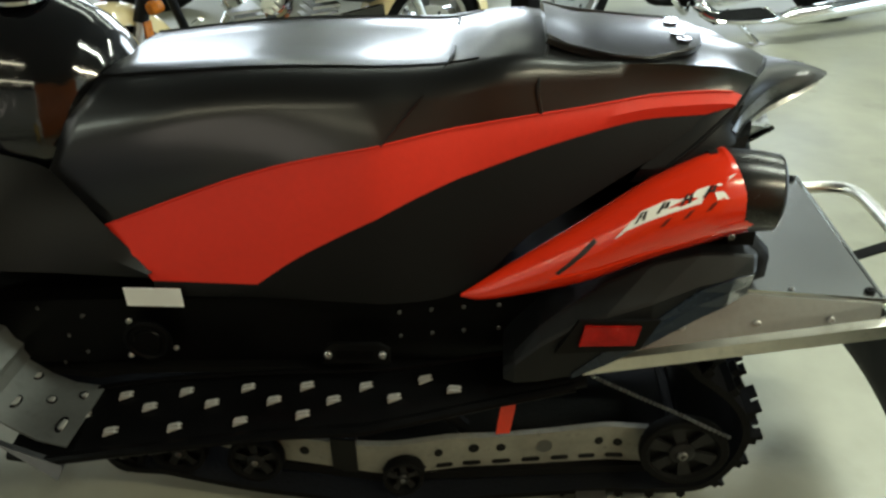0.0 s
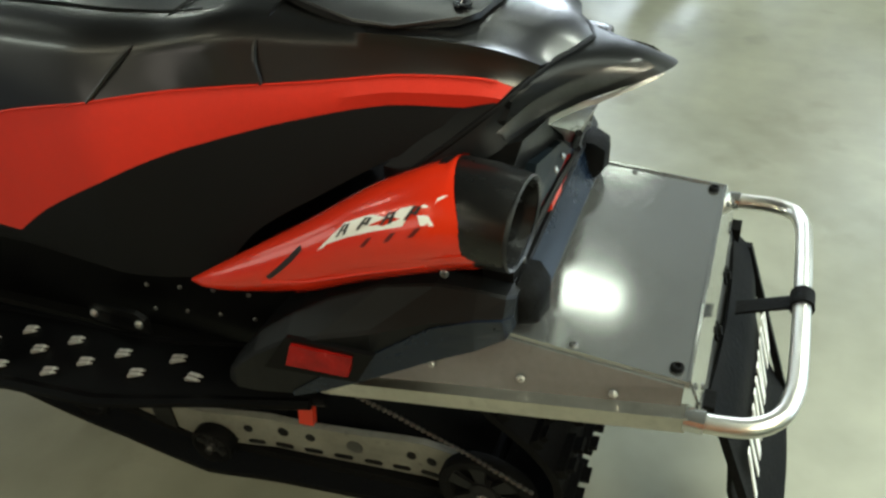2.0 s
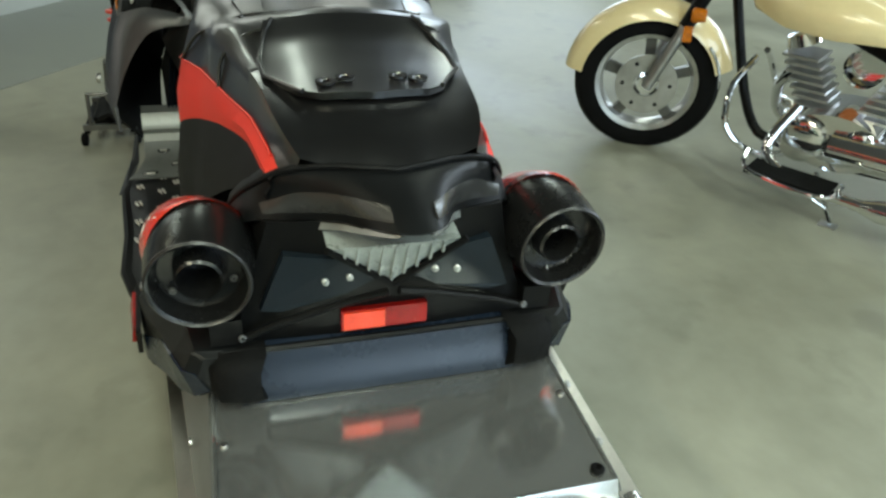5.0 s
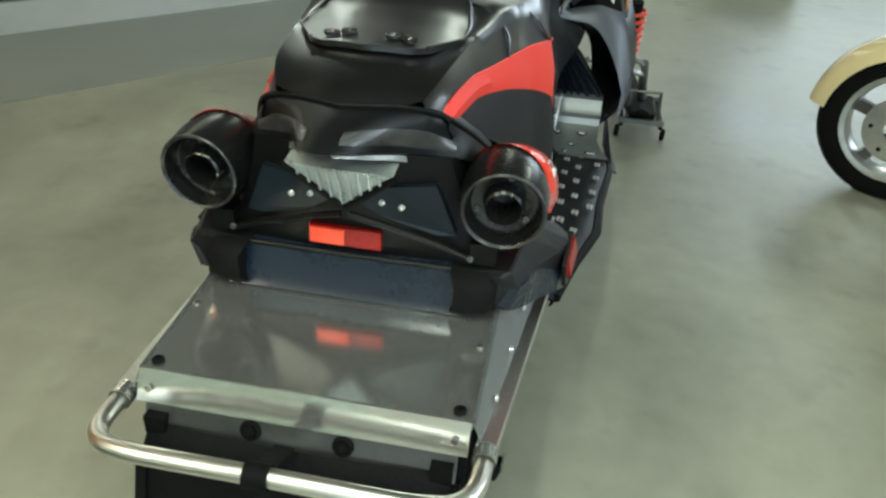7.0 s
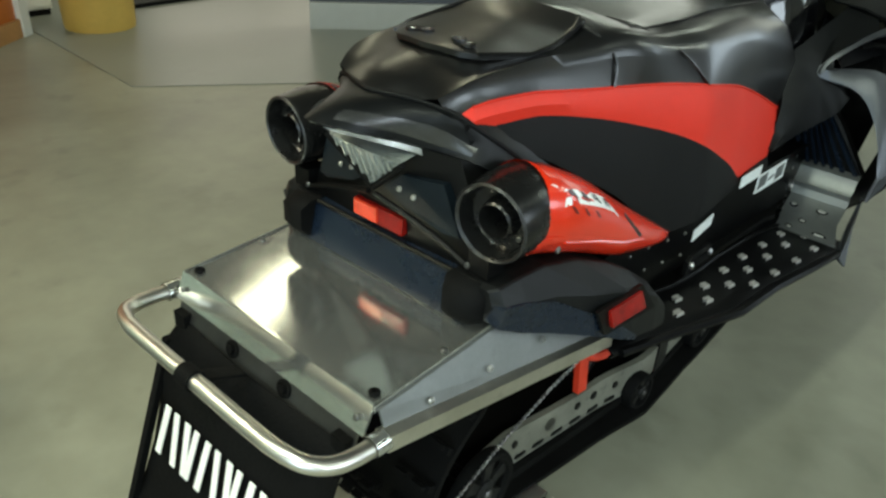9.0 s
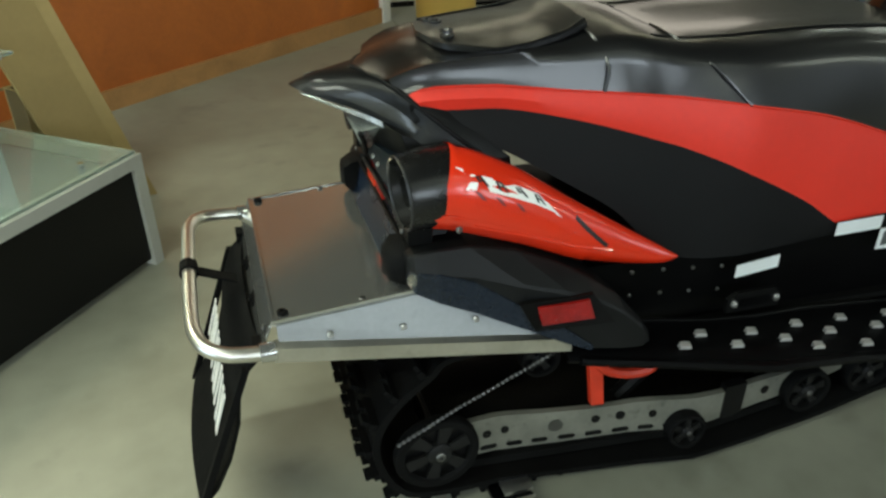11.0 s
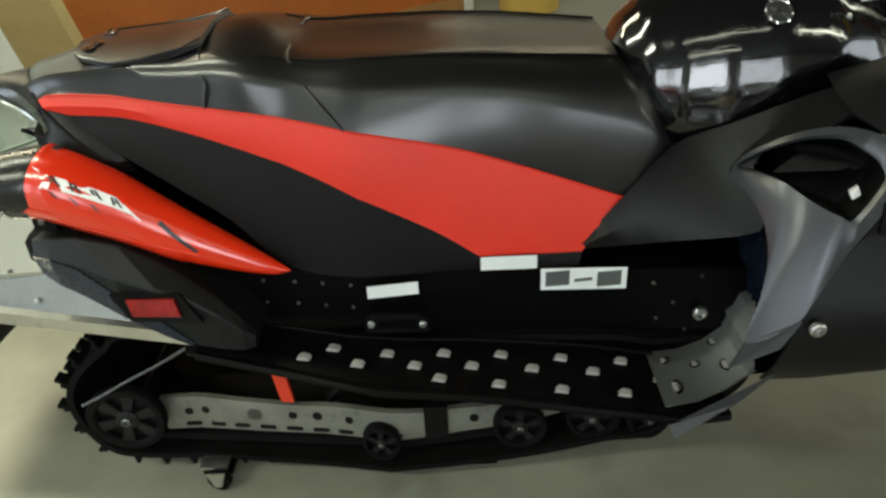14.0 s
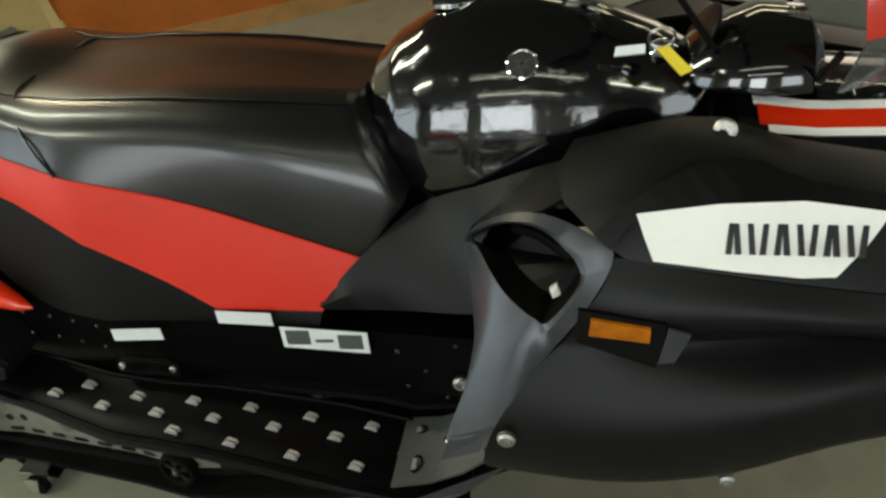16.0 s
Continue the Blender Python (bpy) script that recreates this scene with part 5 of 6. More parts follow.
    bdg = part("name_badge", thicken(bm_loft([flip([Vector(p) + Vector((0, .004, .004)) for p in r], s) for r in bd]), .0015), WHITE_DECAL, sh, "long white badge with dark marks", smooth=False)
    for k in range(6):
        x0 = 1.618 + .0255 * k
        for q in (0, .0105):
            lean = (.003 if q else -.003) * (1 if k % 2 else -1)
            part("badge_bar", bm_prism([(x0 + q, s * .3235, .634), (x0 + q + .006, s * .3235, .634), (x0 + q + .006 + lean, s * .304, .662), (x0 + q + lean, s * .304, .662)], (0, s * .003, .003)), BLACK_DECAL, bdg, "dark badge mark", smooth=False)

# the flanks stand a little further out and higher
for ob in sled.children_recursive:
    if ob.name.split(".")[0] in ("silver_scoop", "scoop_wall", "scoop_back", "scoop_bar", "scoop_clip", "scoop_foot", "side_panel", "marker_lamp", "lamp_base", "lamp_shield", "panel_screw", "shoulder_panel", "badge_recess", "name_badge", "badge_bar") and ob.data.vertices[0].co.x > 1.0:
        for v in ob.data.vertices:
            k = float(np.interp(abs(v.co.y), (.19, .28), (0, 1)))
            v.co += Vector((.001, math.copysign(.036, v.co.y), .024)) * k

part("inner_frame", bm_box(1.07, -.055, .42, 1.38, .055, .63), TUNNEL_BLACK, sled, "black inner frame under the tank")

# nose and hood
HOOD = ((1.665, .135, .722, .695), (1.76, .160, .728, .680), (1.9, .170, .72, .66), (2.1, .160, .70, .635), (2.3, .13, .615, .545), (2.42, .08, .535, .475))
hood = part("hood", thicken(bm_loft([[Vector((x, w * u, zs + (zt - zs) * (1 - abs(u) ** 2.4))) for u in np.linspace(-1, 1, 15)] for x, w, zt, zs in HOOD]), .005), GLOSS_BLACK, sled, "gloss black hood")
for s in (1, -1):
    for (z0, z1, mt, lb) in ((.694, .700, WHITE_DECAL, "white hood stripe"), (.700, .713, RED_PAINT, "red hood stripe"), (.713, .718, WHITE_DECAL, "white hood stripe")):
        def hp(x, z):
            w, zt, zs = lerp(HOOD, x)
            u = min(1, max(0, 1 - (z - zs) / (zt - zs))) ** (1 / 2.4)
            return Vector((x, s * (w * u + .002), z + .002))
        part("hood_stripe", thicken(bm_loft([[hp(x, z0 - .03 * (x - 1.69)), hp(x, z1 - .03 * (x - 1.69))] for x in np.linspace(1.690 + (.713 - z1) * .8, 1.97, 10)]), .0012), mt, hood, lb)
part("belly_pan", bm_loft([[Vector((x, y, z)) for y in np.linspace(-w, w, 5)] for x, w, z in ((1.36, .28, .20), (1.5, .28, .208), (1.65, .28, .29), (1.8, .265, .35), (2.0, .23, .365), (2.35, .15, .33))]), BLACK_PLASTIC, sled)
part("nose", bm_loft([[Vector((2.3 + .12 * math.cos(a), .24 * math.sin(a), z)) for a in np.linspace(-1.57, 1.57, 9)] for z in (.33, .44, .54)]), GLOSS_BLACK, sled, "gloss black nose")

# tank
TANK = [(1.132, .045, .715, .640), (1.155, .090, .758, .610), (1.19, .125, .792, .585), (1.24, .148, .820, .565), (1.31, .160, .840, .56), (1.39, .160, .846, .56), (1.48, .148, .828, .57), (1.56, .120, .795, .58), (1.62, .085, .762, .60), (1.645, .05, .745, .62)]


def tank_pt(x, a, off=0.0):
    w, zt, zb = lerp(TANK, x)
    e = 2 / 2.15
    c, sn = math.cos(a), math.sin(a)
    return Vector((x, (w + off) * math.copysign(abs(c) ** e, c), zb + .04 + (zt - zb - .04 + off) * abs(sn) ** e))


trow = [[tank_pt(x, a) for a in np.linspace(0, math.pi, 33)] + [Vector((x, -lerp(TANK, x)[0] * .9, lerp(TANK, x)[2])), Vector((x, lerp(TANK, x)[0] * .9, lerp(TANK, x)[2]))] for x, *_ in smooth_table(TANK, 4)]
tank = part("tank", bm_loft(trow, closed=True, caps=True), TANK_BLACK, sled, "gloss black fuel tank", angle=60)
for s in (1, -1):
    ea = radians(47) if s > 0 else radians(133)
    c = tank_pt(1.38, ea)
    nrm = (tank_pt(1.38, ea, .01) - c).normalized()
    em = part("emblem", bm_turn([(0, .022), (.003, .022), (.004, .020), (.003, .018), (.003, .001)], c, nrm, 24), CHROME, tank, "round silver tank emblem")
    part("emblem_face", bm_turn([(.0034, .0175), (.0036, .001)], c, nrm, 24), DARK_STEEL, em)
    for k in range(6):
        a = 2 * math.pi * k / 6
        u = nrm.cross(Vector((1, 0, 0))).normalized()
        v = nrm.cross(u)
        d = u * math.cos(a) + v * math.sin(a)
        e = nrm.cross(d)
        o = c + nrm * .0038
        part("emblem_spoke", bm_prism([o + e * .002, o - e * .002, o + d * .015 - e * .002, o + d * .015 + e * .002], nrm * .0008), CHROME, em)
cap = part("fuel_cap", bm_turn([(0, .046), (.010, .046), (.016, .040), (.016, .028), (.022, .026), (.022, .001)], (1.285, .03, .828), (-.1, .1, 1), 24), BLACK_PLASTIC, tank, "black fuel cap")
part("cap_ring", bm_turn([(0, .050), (.006, .050), (.006, .046)], (1.285, .03, .827), (-.1, .1, 1), 24), CHROME, cap)
# steering post, bars and switch gear
bars = part("handlebar", bm_tube(spline([(1.60, .36, 1.10), (1.63, .24, 1.11), (1.65, .10, 1.05), (1.655, 0, 1.045), (1.65, -.10, 1.05), (1.63, -.24, 1.11), (1.60, -.36, 1.10)], 5), .0115, 10), BLACK_PLASTIC, sled, "black handlebar")
part("bar_clamp", bm_box(1.625, -.035, 1.01, 1.685, .045, 1.06), STEEL, bars, "cast silver bar clamp", bevel=.006)
part("steering_post", bm_tube([(1.645, 0.03, 1.03), (1.53, 0.03, .86)], .020, 10), CHROME, bars, "chrome bar riser")
part("bar_pad", bm_box(1.635, -.09, 1.05, 1.68, .09, 1.08), BLACK_PLASTIC, bars, bevel=.008)
for s in (1, -1):
    part("grip", bm_tube([(1.598, s * .37, 1.099), (1.627, s * .25, 1.109)], .017, 12), RUBBER, bars, "black rubber grip")
    part("switch_box", bm_box(1.615, min(s * .19, s * .235), 1.075, 1.655, max(s * .19, s * .235), 1.12), BLACK_PLASTIC, bars, bevel=.006)
    part("mirror_stay", bm_tube([(1.76, s * .10, .75), (1.765, s * .14, .80)], .006, 6), BLACK_PLASTIC, sled)
# gauge pod and windscreen
pod = part("gauge_pod", bm_loft([[Vector((x, w * math.cos(a), z + h * math.sin(a))) for a in np.linspace(0, math.pi, 15)] for x, w, z, h in ((1.655, .045, .745, .02), (1.69, .085, .745, .055), (1.76, .11, .745, .085), (1.82, .10, .745, .08), (1.84, .07, .745, .05))], caps=True), GLOSS_BLACK, sled, "gloss black gauge pod")
part("gauge_glass", bm_turn([(0, .001), (0, .050), (.004, .052), (.008, .046), (.008, .001)], (1.688, 0, .785), (-1, 0, .55), 24), BLACK_PANEL, pod, "dark gauge glass")
ws = []
for z, x, w in ((.76, 1.84, .135), (.83, 1.86, .140), (.90, 1.845, .135), (.97, 1.81, .12)):
    ws.append([Vector((x + .14 * (1 - abs(u) ** 2), w * u, z)) for u in np.linspace(-1, 1, 13)])
wind = part("windscreen", thicken(bm_loft(ws), .003), SCREEN, sled, "smoked clear windscreen")
part("screen_stripe", thicken(bm_loft([[r[k] + Vector((-.004, -.003, 0)) for k in (0, 1)] for r in ws[1:]]), .001), RED_PAINT, wind, "red windscreen stripe")
screw("choke_knob", (1.628, -.222, .742), (-.2, -1, .6), .014, STEEL, sled, "round metal knob")
kt = part("ignition_key", bm_turn([(0, .016), (.012, .016), (.014, .012), (.014, .001)], (1.560, -.105, .792), (-.2, -.5, 1), 18), CHROME, sled, "chrome ignition switch")
part("key_ring", bm_tube(spline([(1.556 + .016 * math.cos(a), -.122 + .010 * math.sin(a), .820 - .016 * math.sin(a)) for a in np.linspace(0, 6.28, 13)], 2), .002, 6), STEEL, kt, "steel key ring")
part("key_tag", bm_prism([(1.549, -.128, .808), (1.563, -.126, .812), (1.594, -.140, .784), (1.580, -.143, .778)], (.001, -.003, .001)), YELLOW_TAG, kt, "yellow key tag", smooth=False)
part("key_fob", bm_prism([(1.500, -.118, .806), (1.536, -.125, .812), (1.536, -.130, .802), (1.498, -.124, .796)], (0, -.003, .003)), LABEL, kt, "pale plastic fob", smooth=False, bevel=.0005)
for q, (ca, cb, cc) in enumerate((((1.50, .05, .88), (1.57, .07, .93), (1.66, .05, .84)), ((1.53, -.02, .88), (1.60, -.05, .91), (1.70, -.06, .79)), ((1.49, .02, .875), (1.44, .10, .90), (1.46, .17, .80)))):
    part("control_cable", bm_tube(spline([ca, cb, cc], 8), .0045, 7), RUBBER, bars, "black control cable")
part("mount_ring", bm_tube(spline([(1.475 + .026 * math.cos(a), .03 + .026 * math.sin(a), .878) for a in np.linspace(0, 6.283, 15)], 2), .006, 8), CHROME, tank, "chrome ring")
part("bar_mount", bm_box(1.440, .0, .838, 1.485, .07, .872), CHROME, tank, "polished metal mount on the tank", bevel=.006)
part("mount_bolt", bm_turn([(0, .012), (.012, .012), (.014, .009), (.014, .001)], (1.462, .02, .872), (0, 0, 1), 12), STEEL, tank)

for ob in (bars, pod, wind):
    ob.location = (-.066, 0, -.012)

# front suspension and skis
front_parts = set(sled.children)
for s in (1, -1):
    sk = []
    for x, z, w in ((2.42, .03, .03), (2.46, .015, .042), (2.54, .01, .045), (2.75, .01, .045), (2.9, .015, .04), (3.0, .04, .035), (3.06, .075, .02)):
        sk.append([Vector((x, s * (.43 - .10 * (x - 2.42)) + w * u, z + .012 * (1 - abs(u)))) for u in np.linspace(-1, 1, 7)])
    ski = part("ski", thicken(bm_loft(sk), .012), RUBBER, sled, "black plastic ski")
    part("ski_loop", bm_tube(spline([(3.01, s * .37, .05), (3.03, s * .37, .10), (2.95, s * .38, .09), (2.86, s * .386, .03)], 5), .011, 8), RUBBER, ski)
    part("spindle", bm_tube([(2.62, s * .44, .03), (2.56, s * .42, .19)], .018, 10), DARK_STEEL, sled, "bare metal spindle")
    part("control_arm", bm_tube([(2.57, s * .425, .14), (2.36, s * .2, .24)], .010, 8), STEEL, sled)
    part("control_arm", bm_tube([(2.56, s * .42, .18), (2.3, s * .2, .36)], .010, 8), STEEL, sled)
    part("shock_body", bm_tube([(2.55, s * .345, .15), (2.47, s * .350, .43)], .022, 10), RUBBER, sled)
    coil = [Vector((2.545 - .07 * t, s * (.345 + .005 * t), .17 + .23 * t)) + .036 * Vector((math.cos(t * 50), math.sin(t * 50), 0)) for t in np.linspace(0, 1, 90)]
    part("coil_spring", bm_tube(coil, .007, 6), RED_SPRING, sled, "red coil spring")

for ob in set(sled.children) - front_parts:
    ob.location = (-.30, .115 if sum(v.co.y for v in ob.data.vertices) > 0 else -.115, 0)


def ski_dolly(y):
    t = thing("ski_dolly", (2.29, y, FLOOR), "small black wheeled dolly under a ski", "dolly", "ski dollies")
    for k in (-1, 1):
        part("side_bar", bm_box(-.09, k * .075 - .008, .045, .20, k * .075 + .008, .065), TUNNEL_BLACK, t, bevel=.002)
        part("cross_bar", bm_box(-.095 + (.28 if k > 0 else 0), -.085, .06, -.08 + (.28 if k > 0 else 0), .085, .08), DARK_STEEL, t, bevel=.002)
        part("post", bm_tube([(-.075, k * .06, .06), (-.075, k * .055, .19)], .007, 8), DARK_STEEL, t, "thin metal post")
        for x in (-.08, .19):
            part("caster", bm_turn([(-.009, .001), (-.009, .016), (-.006, .0235), (.006, .0235), (.009, .016), (.009, .001)], (x, k * .088, .0235), (.2, 1, 0), 18), RUBBER, t, "small black caster")
    part("cross_rail", bm_tube([(-.075, -.06, .185), (-.075, .06, .185)], .006, 8), DARK_STEEL, t)
    part("rest_block", bm_box(-.06, -.05, .066, .16, .05, .094), RUBBER, t, bevel=.006)
    return t


right_dolly = ski_dolly(-.56)
copy_thing(right_dolly, pose(2.29, .56, FLOOR))

# dolly under the track
dolly = thing("dolly", (0, 0, FLOOR), "low black steel dolly under the track", "dolly")
for x in (.35, .90):
    part("cross_bar", bm_box(x - .03, -.19, .002, x + .03, .19, .012), TUNNEL_BLACK, dolly, bevel=.002)
    for s in (1, -1):
        cy = .222 if x < .5 else .15
        cst = part("caster", bm_turn([(-.011, .001), (-.011, .017), (-.008, .0245), (.008, .0245), (.011, .017), (.011, .001)], (x + .015, s * cy, .0245), (.25, 1, 0), 20), RUBBER, dolly, "small caster wheel")
        for o in (-.017, .014):
            part("fork", bm_prism([(x - .004, s * cy + o, .055), (x + .034, s * cy + o, .055), (x + .022, s * cy + o, .018), (x + .008, s * cy + o, .018)], (0, .003, 0)), ALU_DULL, cst)
        part("side_bar", bm_box(x - .02, min(s * .18, s * cy), .05, x + .035, max(s * .185, s * cy), .058), STEEL, dolly, bevel=.002)
part("rest_block", bm_box(.37, -.12, .003, .88, .12, .014), RUBBER, dolly, bevel=.002)


# ---- motorcycles and other things on the floor ----
def motorcycle(m, fender_mat, tank_mat, label):
    t = thing("motorcycle", m, label, "motorcycle", "parked motorcycles")
    WB, R = 1.70, .34

    def wheel(x, w, name):
        tw = part(name, bm_turn([(-w * .5, R * .70), (-w * .56, R * .80), (-w * .46, R * .93), (-w * .2, R * .995), (0, R), (w * .2, R * .995), (w * .46, R * .93), (w * .56, R * .80), (w * .5, R * .70)], (x, 0, R), (0, 1, 0), 40), RUBBER, t, "black road tyre")
        part("rim", bm_turn([(-w * .46, R * .72), (-w * .4, R * .64), (-w * .1, R * .60), (w * .1, R * .60), (w * .4, R * .64), (w * .46, R * .72)], (x, 0, R), (0, 1, 0), 36), STEEL, tw, "cast silver rim")
        for k in range(5):
            a = 2 * math.pi * k / 5 + .3
            d = Vector((math.cos(a), 0, math.sin(a)))
            e = Vector((-d.z, 0, d.x))
            c = Vector((x, 0, R))
            part("spoke", bm_prism([c + d * .05 + e * .02 + Vector((0, -.018, 0)), c + d * .05 - e * .02 + Vector((0, -.018, 0)), c + d * R * .64 - e * .026 + Vector((0, -.014, 0)), c + d * R * .64 + e * .026 + Vector((0, -.014, 0))], (0, .032, 0)), DARK_STEEL, tw)
        part("hub", bm_turn([(-.07, .001), (-.07, .045), (.07, .045), (.07, .001)], (x, 0, R), (0, 1, 0), 20), CHROME, tw)
        part("brake_disc", bm_turn([(.062, .06), (.062, .145), (.067, .145), (.067, .06)], (x, 0, R), (0, 1, 0), 32), STEEL, tw, "drilled brake disc")
        for k in range(6):
            a = 2 * math.pi * k / 6
            part("disc_hole", bm_turn([(0, .001), (0, .010), (.001, .010), (.001, .001)], (x + .11 * math.cos(a), .0675, R + .11 * math.sin(a)), (0, 1, 0), 8), RUBBER, tw)

    wheel(WB, .12, "front_wheel")
    wheel(0, .16, "rear_wheel")

    def fender(x, a0, a1, w, r, name):
        rows = []
        for a in np.linspace(radians(a0), radians(a1), 22):
            rows.append([Vector((x + (r - .035 * u * u - (.05 * abs(u) ** 6)) * math.cos(a), w * u, R + (r - .035 * u * u - (.05 * abs(u) ** 6)) * math.sin(a))) for u in np.linspace(-1, 1, 13)])
        return part(name, thicken(bm_loft(rows), .003), fender_mat, t, "glossy painted mudguard")

    ff = fender(WB, 8, 165, .095, R + .055, "front_mudguard")
    for sy in (1, -1):
        part("guard_trim", bm_tube([(WB + (R - .012) * math.cos(a), sy * .098, R + (R - .012) * math.sin(a)) for a in np.linspace(radians(140), radians(176), 6)], .007, 6), CHROME, ff, "chrome trim")
    fender(0, 10, 200, .11, R + .06, "rear_mudguard")
    for sy in (1, -1):
        part("fork_leg", bm_tube([(WB, sy * .105, R), (WB - .13, sy * .105, R + .30)], .026, 12), STEEL, t, "polished fork leg")
        part("fork_cover", bm_tube([(WB - .13, sy * .105, R + .30), (WB - .27, sy * .105, R + .64)], .033, 12), BLACK_PLASTIC, t)
        part("turn_lamp", bm_turn([(-.03, .001), (-.03, .028), (.02, .032), (.03, .026), (.03, .001)], (WB - .17, sy * .17, R + .37), (1, 0, 0), 16), AMBER_LENS, t, "amber turn lamp")
        part("fork_reflector", bm_box(WB - .16, sy * .135 - .004, R + .24, WB - .12, sy * .135 + .004, R + .31), AMBER_LENS, t, "amber fork reflector", bevel=.002)
    part("headlamp", bm_turn([(-.10, .001), (-.10, .05), (-.05, .085), (.02, .095), (.05, .09), (.055, .001)], (WB - .16, 0, R + .58), (1, 0, .05), 28), CHROME, t, "chrome headlamp")
    part("frame_tube", bm_tube(spline([(WB - .30, 0, R + .55), (1.2, 0, .28), (1.0, 0, .17), (.5, 0, .18), (.25, 0, .40)], 5), .022, 10), BLACK_PLASTIC, t)
    part("backbone", bm_tube(spline([(WB - .30, 0, R + .58), (.9, 0, .72), (.35, 0, .56), (.05, 0, .62)], 5), .028, 10), BLACK_PLASTIC, t)
    eng = part("engine_case", bm_loft([[Vector((.78 + .20 * math.cos(a), y, .30 + .12 * math.sin(a))) for a in np.linspace(0, 2 * math.pi, 25)[:-1]] for y in (-.15, -.13, .13, .15)], closed=True, caps=True), CHROME, t, "polished engine case", angle=25)
    for sy in (1, -1):
        part("engine_cover", bm_turn([(0, .10), (.03, .095), (.045, .07), (.045, .001)], (.90, sy * .15, .29), (0, sy, 0), 28), CHROME, eng, "round chrome cover")
        part("engine_cover", bm_turn([(0, .075), (.025, .07), (.035, .05), (.035, .001)], (.68, sy * .15, .31), (0, sy, 0), 28), CHROME, eng, "round chrome cover")
    for cx, tilt in ((.92, .45), (.68, -.45)):
        for k in range(7):
            c = Vector((cx + tilt * .035 * k, 0, .40 + .032 * k))
            part("cooling_fin", bm_box(c.x - .075, -.085, c.z, c.x + .075, .085, c.z + .012), STEEL, eng, bevel=.003)
        part("cylinder_head", bm_turn([(0, .07), (.05, .065), (.06, .05), (.06, .001)], (cx + tilt * .25, 0, .63), (tilt, 0, 1), 20), CHROME, eng, "chrome cylinder head")
    part("air_cleaner", bm_turn([(0, .085), (.05, .085), (.065, .07), (.065, .001)], (.80, -.10, .55), (0, -1, 0), 28), CHROME, t, "chrome air cleaner")
    for z0, off in ((.20, 0), (.28, -.06)):
        pp = part("exhaust_pipe", bm_tube(spline([(1.05, -.08, .50 - off), (1.14, -.15, .36), (1.05, -.20, z0), (.5, -.22, z0), (.2, -.22, z0 + .01)], 6), .025, 12), CHROME, t, "chrome exhaust pipe")
        part("silencer", bm_tube([(.25, -.22, z0 + .01), (.2, -.22, z0 + .012), (-.45, -.22, z0 + .04), (-.47, -.22, z0 + .04)], .05, 18, radii=[.026, .048, .05, .04]), CHROME, pp, "chrome silencer")
    tk = [[Vector((x, w * math.cos(a), z + h * math.sin(a))) for a in np.linspace(-.5, math.pi + .5, 19)] for x, w, z, h in ((.62, .06, .74, .05), (.70, .12, .76, .09), (.9, .155, .77, .13), (1.1, .14, .78, .13), (1.25, .08, .80, .09), (1.29, .03, .80, .04))]
    part("fuel_tank", bm_loft(tk, closed=True, caps=True), tank_mat, t, "glossy painted fuel tank", angle=60)
    se = [[Vector((x, w * math.cos(a), z + h * math.sin(a))) for a in np.linspace(-.3, math.pi + .3, 15)] for x, w, z, h in ((-.25, .09, .70, .06), (-.1, .13, .68, .08), (.15, .14, .66, .08), (.4, .17, .60, .07), (.6, .12, .66, .08), (.68, .06, .70, .06))]
    part("saddle", bm_loft(se, closed=True, caps=True), VINYL, t, "black vinyl saddle", angle=60)
    part("handlebar", bm_tube(spline([(1.05, .40, .98), (1.15, .30, 1.02), (1.25, .10, .99), (1.26, 0, .98), (1.25, -.10, .99), (1.15, -.30, 1.02), (1.05, -.40, .98)], 5), .013, 10), CHROME, t, "chrome handlebar")
    for sy in (1, -1):
        part("grip", bm_tube([(1.03, sy * .41, .975), (1.12, sy * .33, 1.01)], .018, 10), RUBBER, t)
        part("crash_bar", bm_tube(spline([(1.20, sy * .06, .55), (1.22, sy * .22, .45), (1.18, sy * .29, .30), (1.06, sy * .22, .19), (.95, sy * .08, .18)], 6), .014, 10), CHROME, t, "chrome crash bar")
        part("foot_board", bm_box(.68, sy * .36 - .07, .195, 1.02, sy * .36 + .07, .21), RUBBER, t, "rubber foot board", bevel=.004)
        part("shock", bm_tube([(.02, sy * .13, .32), (.14, sy * .13, .60)], .026, 10), CHROME, t)
    part("primary_cover", bm_tube([(.40, .155, .30), (.78, .155, .29)], .07, 16), CHROME, t, "chrome side cover")
    ks = part("kickstand", bm_tube([(.80, .18, .17), (.66, .31, .03)], .012, 8), CHROME, t, "chrome side stand")
    part("stand_prong", bm_tube(spline([(.695, .275, .07), (.765, .30, .11), (.82, .31, .17)], 4), .008, 8), CHROME, ks)
    part("stand_foot", bm_box(.63, .29, .018, .70, .34, .03), STEEL, ks, bevel=.003)
    lp = part("exhaust_pipe", bm_tube(spline([(.95, .14, .42), (1.0, .26, .25), (.85, .32, .17), (.55, .33, .16)], 6), .025, 12), CHROME, t, "chrome exhaust pipe")
    part("silencer", bm_tube([(.57, .33, .16), (.50, .33, .162), (-.30, .29, .20), (-.32, .29, .20)], .05, 18, radii=[.026, .046, .05, .042]), CHROME, lp, "chrome silencer")
    part("board_rim", bm_tube(spline([(.66, .30, .205), (.68, .43, .200), (.85, .45, .20), (1.02, .42, .215), (1.06, .30, .24)], 5), .010, 8), CHROME, t, "chrome foot board rim")
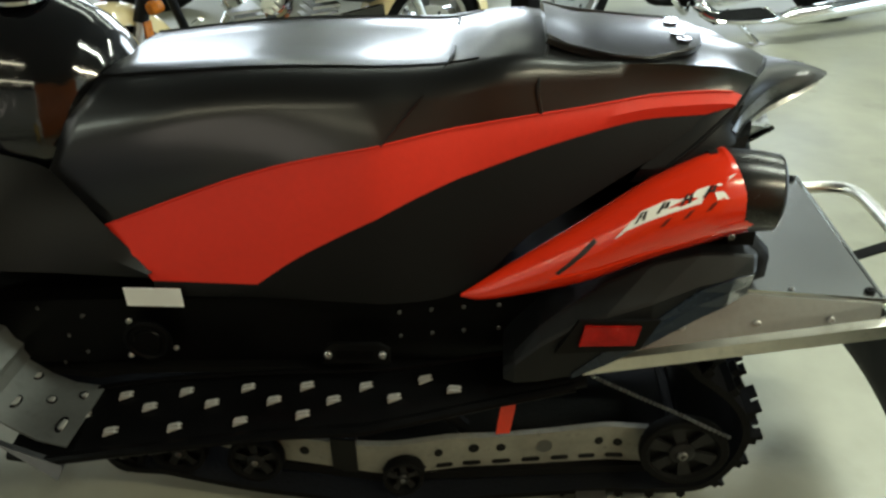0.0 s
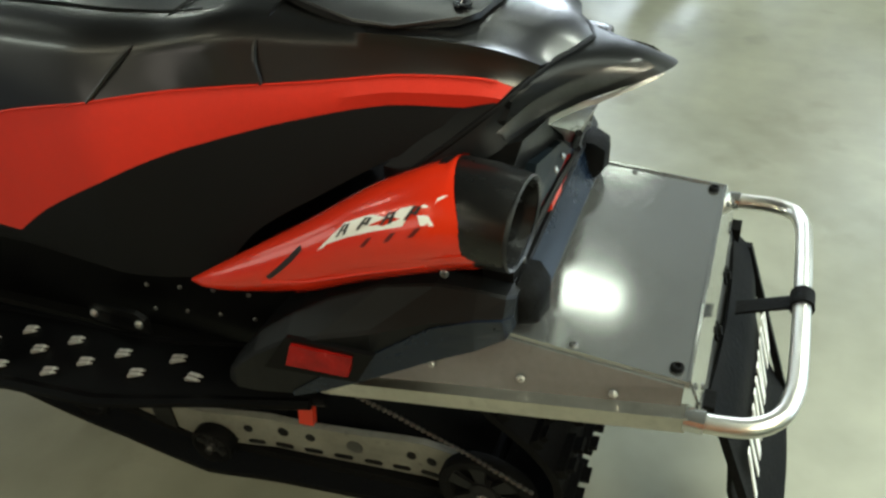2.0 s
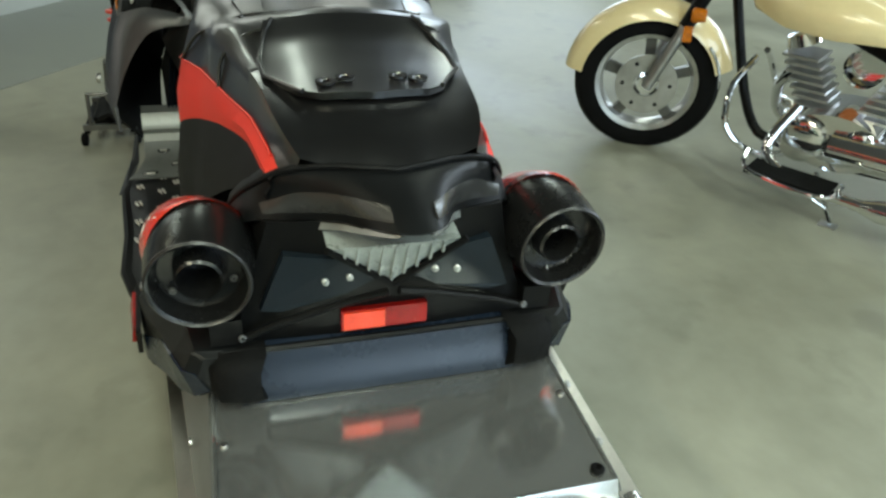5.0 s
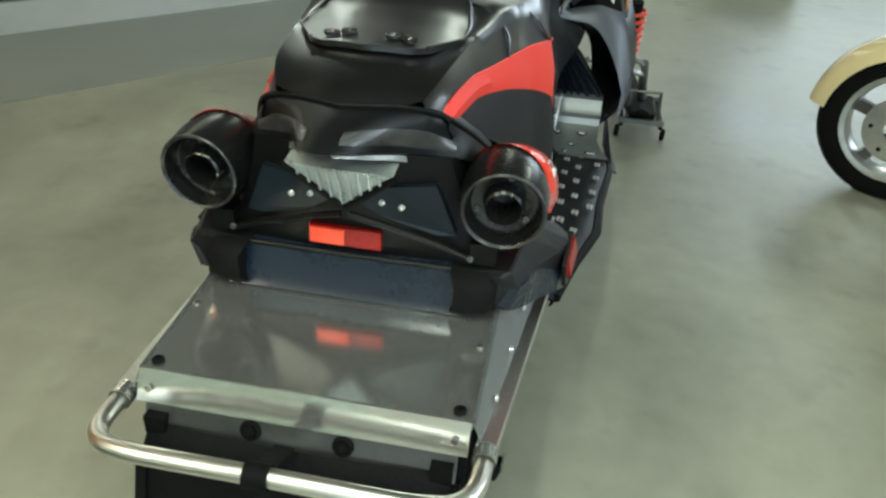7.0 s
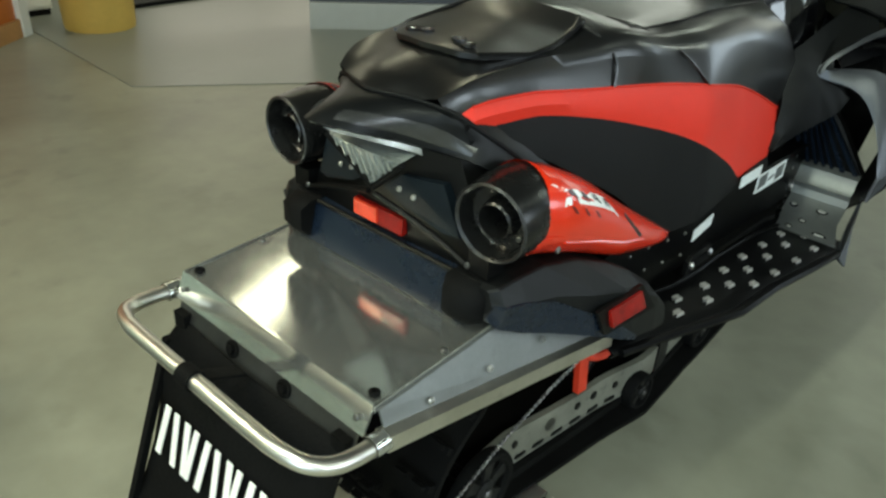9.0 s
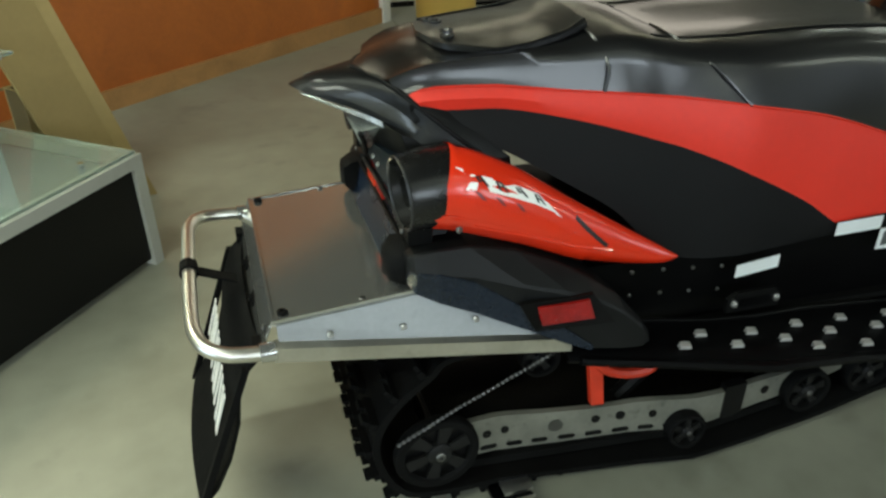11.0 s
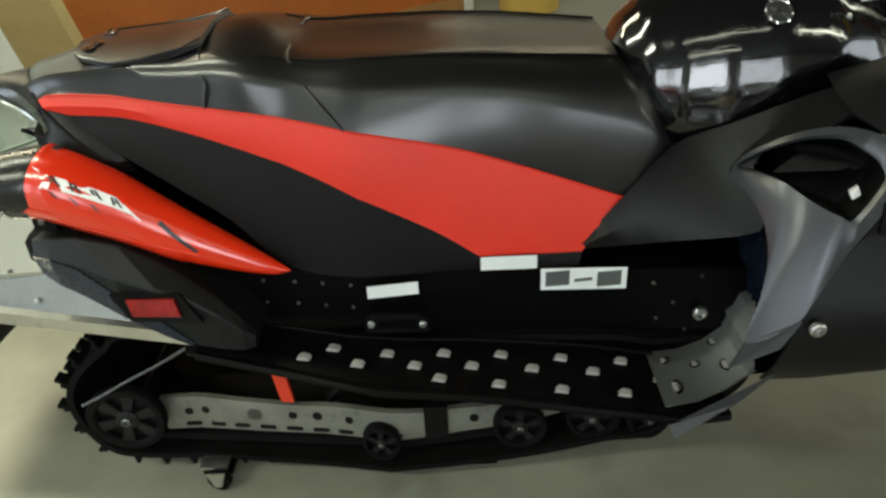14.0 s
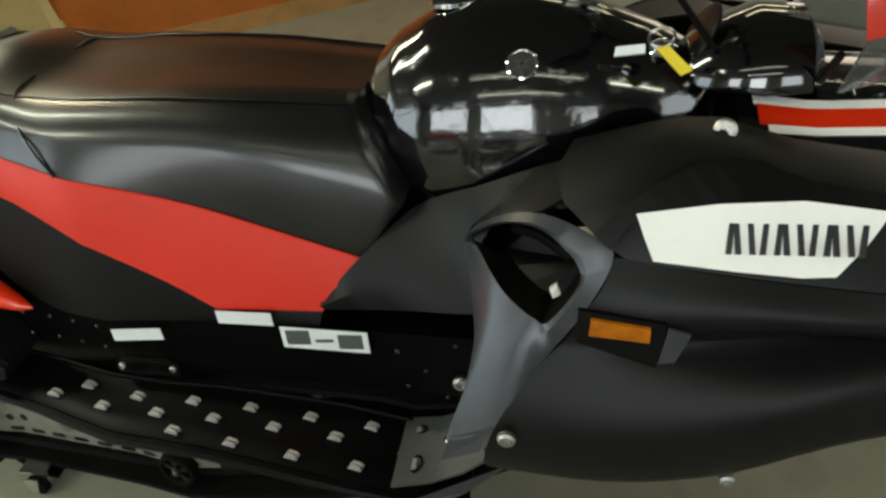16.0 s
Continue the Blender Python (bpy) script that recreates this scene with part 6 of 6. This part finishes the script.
    part("tail_light", bm_turn([(0, .001), (0, .045), (.03, .04), (.04, .001)], (-.33, 0, .52), (-1, 0, .2), 18), RED_LENS, t, "red tail lamp")
    part("battery_cover", bm_prism([(.30, .14, .36), (.52, .14, .34), (.56, .14, .54), (.32, .14, .56)], (0, .02, 0)), GLOSS_BLACK, t, smooth=False, bevel=.006)
    turn = Matrix.Translation((WB - .25, 0, 0)) @ Matrix.Rotation(radians(28), 4, "Z") @ Matrix.Translation((.25 - WB, 0, 0))
    for ob in t.children_recursive:
        xs = [v.co.x for v in ob.data.vertices]
        if sum(xs) / len(xs) > WB - .36 or ob.name.startswith(("handlebar", "grip")):
            ob.data.transform(turn)
    return t


motorcycle(pose(.89, -2.17, FLOOR, -4, 0, 33) @ Matrix.Scale(.78, 4), CREAM, CREAM, "cream cruiser motorcycle with chrome engine on its side stand")
motorcycle(pose(-1.30, -3.30, FLOOR, -4, 0, 18), GLOSS_BLACK, RED_PAINT, "black and red motorcycle with chrome engine on its side stand")
motorcycle(pose(1.0, -3.9, FLOOR, -4, 0, 10), GLOSS_BLACK, GLOSS_BLACK, "black motorcycle parked behind the cream one")


def stool(x, y, yaw):
    t = thing("metal_stool", pose(x, y, FLOOR, 0, 0, yaw), "chrome legged stool with a pale seat", "stool")
    part("seat", bm_turn([(0, .001), (0, .17), (.02, .18), (.045, .17), (.05, .001)], (0, 0, .44), (0, 0, 1), 28), LABEL, t)
    for k in range(4):
        a = math.pi / 4 + k * math.pi / 2
        part("leg", bm_tube([(.12 * math.cos(a), .12 * math.sin(a), .445), (.21 * math.cos(a), .21 * math.sin(a), .012)], .014, 8), CHROME, t, "chrome leg")
        part("foot", bm_turn([(0, .001), (0, .018), (.014, .018), (.014, .001)], (.21 * math.cos(a), .21 * math.sin(a), 0), (0, 0, 1), 10), RUBBER, t)


stool(5.0, -.70, 25)
bx2 = thing("display_stand", (5.75, -1.45, FLOOR), "low grey metal display stand", "stand")
part("top", bm_box(-.5, -.35, .46, .5, .35, .5), GREY_METAL, bx2, bevel=.006)
part("front_panel", bm_box(-.48, -.33, .04, -.46, .33, .46), GREY_METAL, bx2)
part("back_panel", bm_box(.46, -.33, .04, .48, .33, .46), GREY_METAL, bx2)
part("side_panel", bm_box(-.46, -.33, .04, .46, -.31, .46), GREY_METAL, bx2)
part("side_panel", bm_box(-.46, .31, .04, .46, .33, .46), GREY_METAL, bx2)
part("plinth", bm_box(-.46, -.31, 0, .46, .31, .04), BLACK_PANEL, bx2)
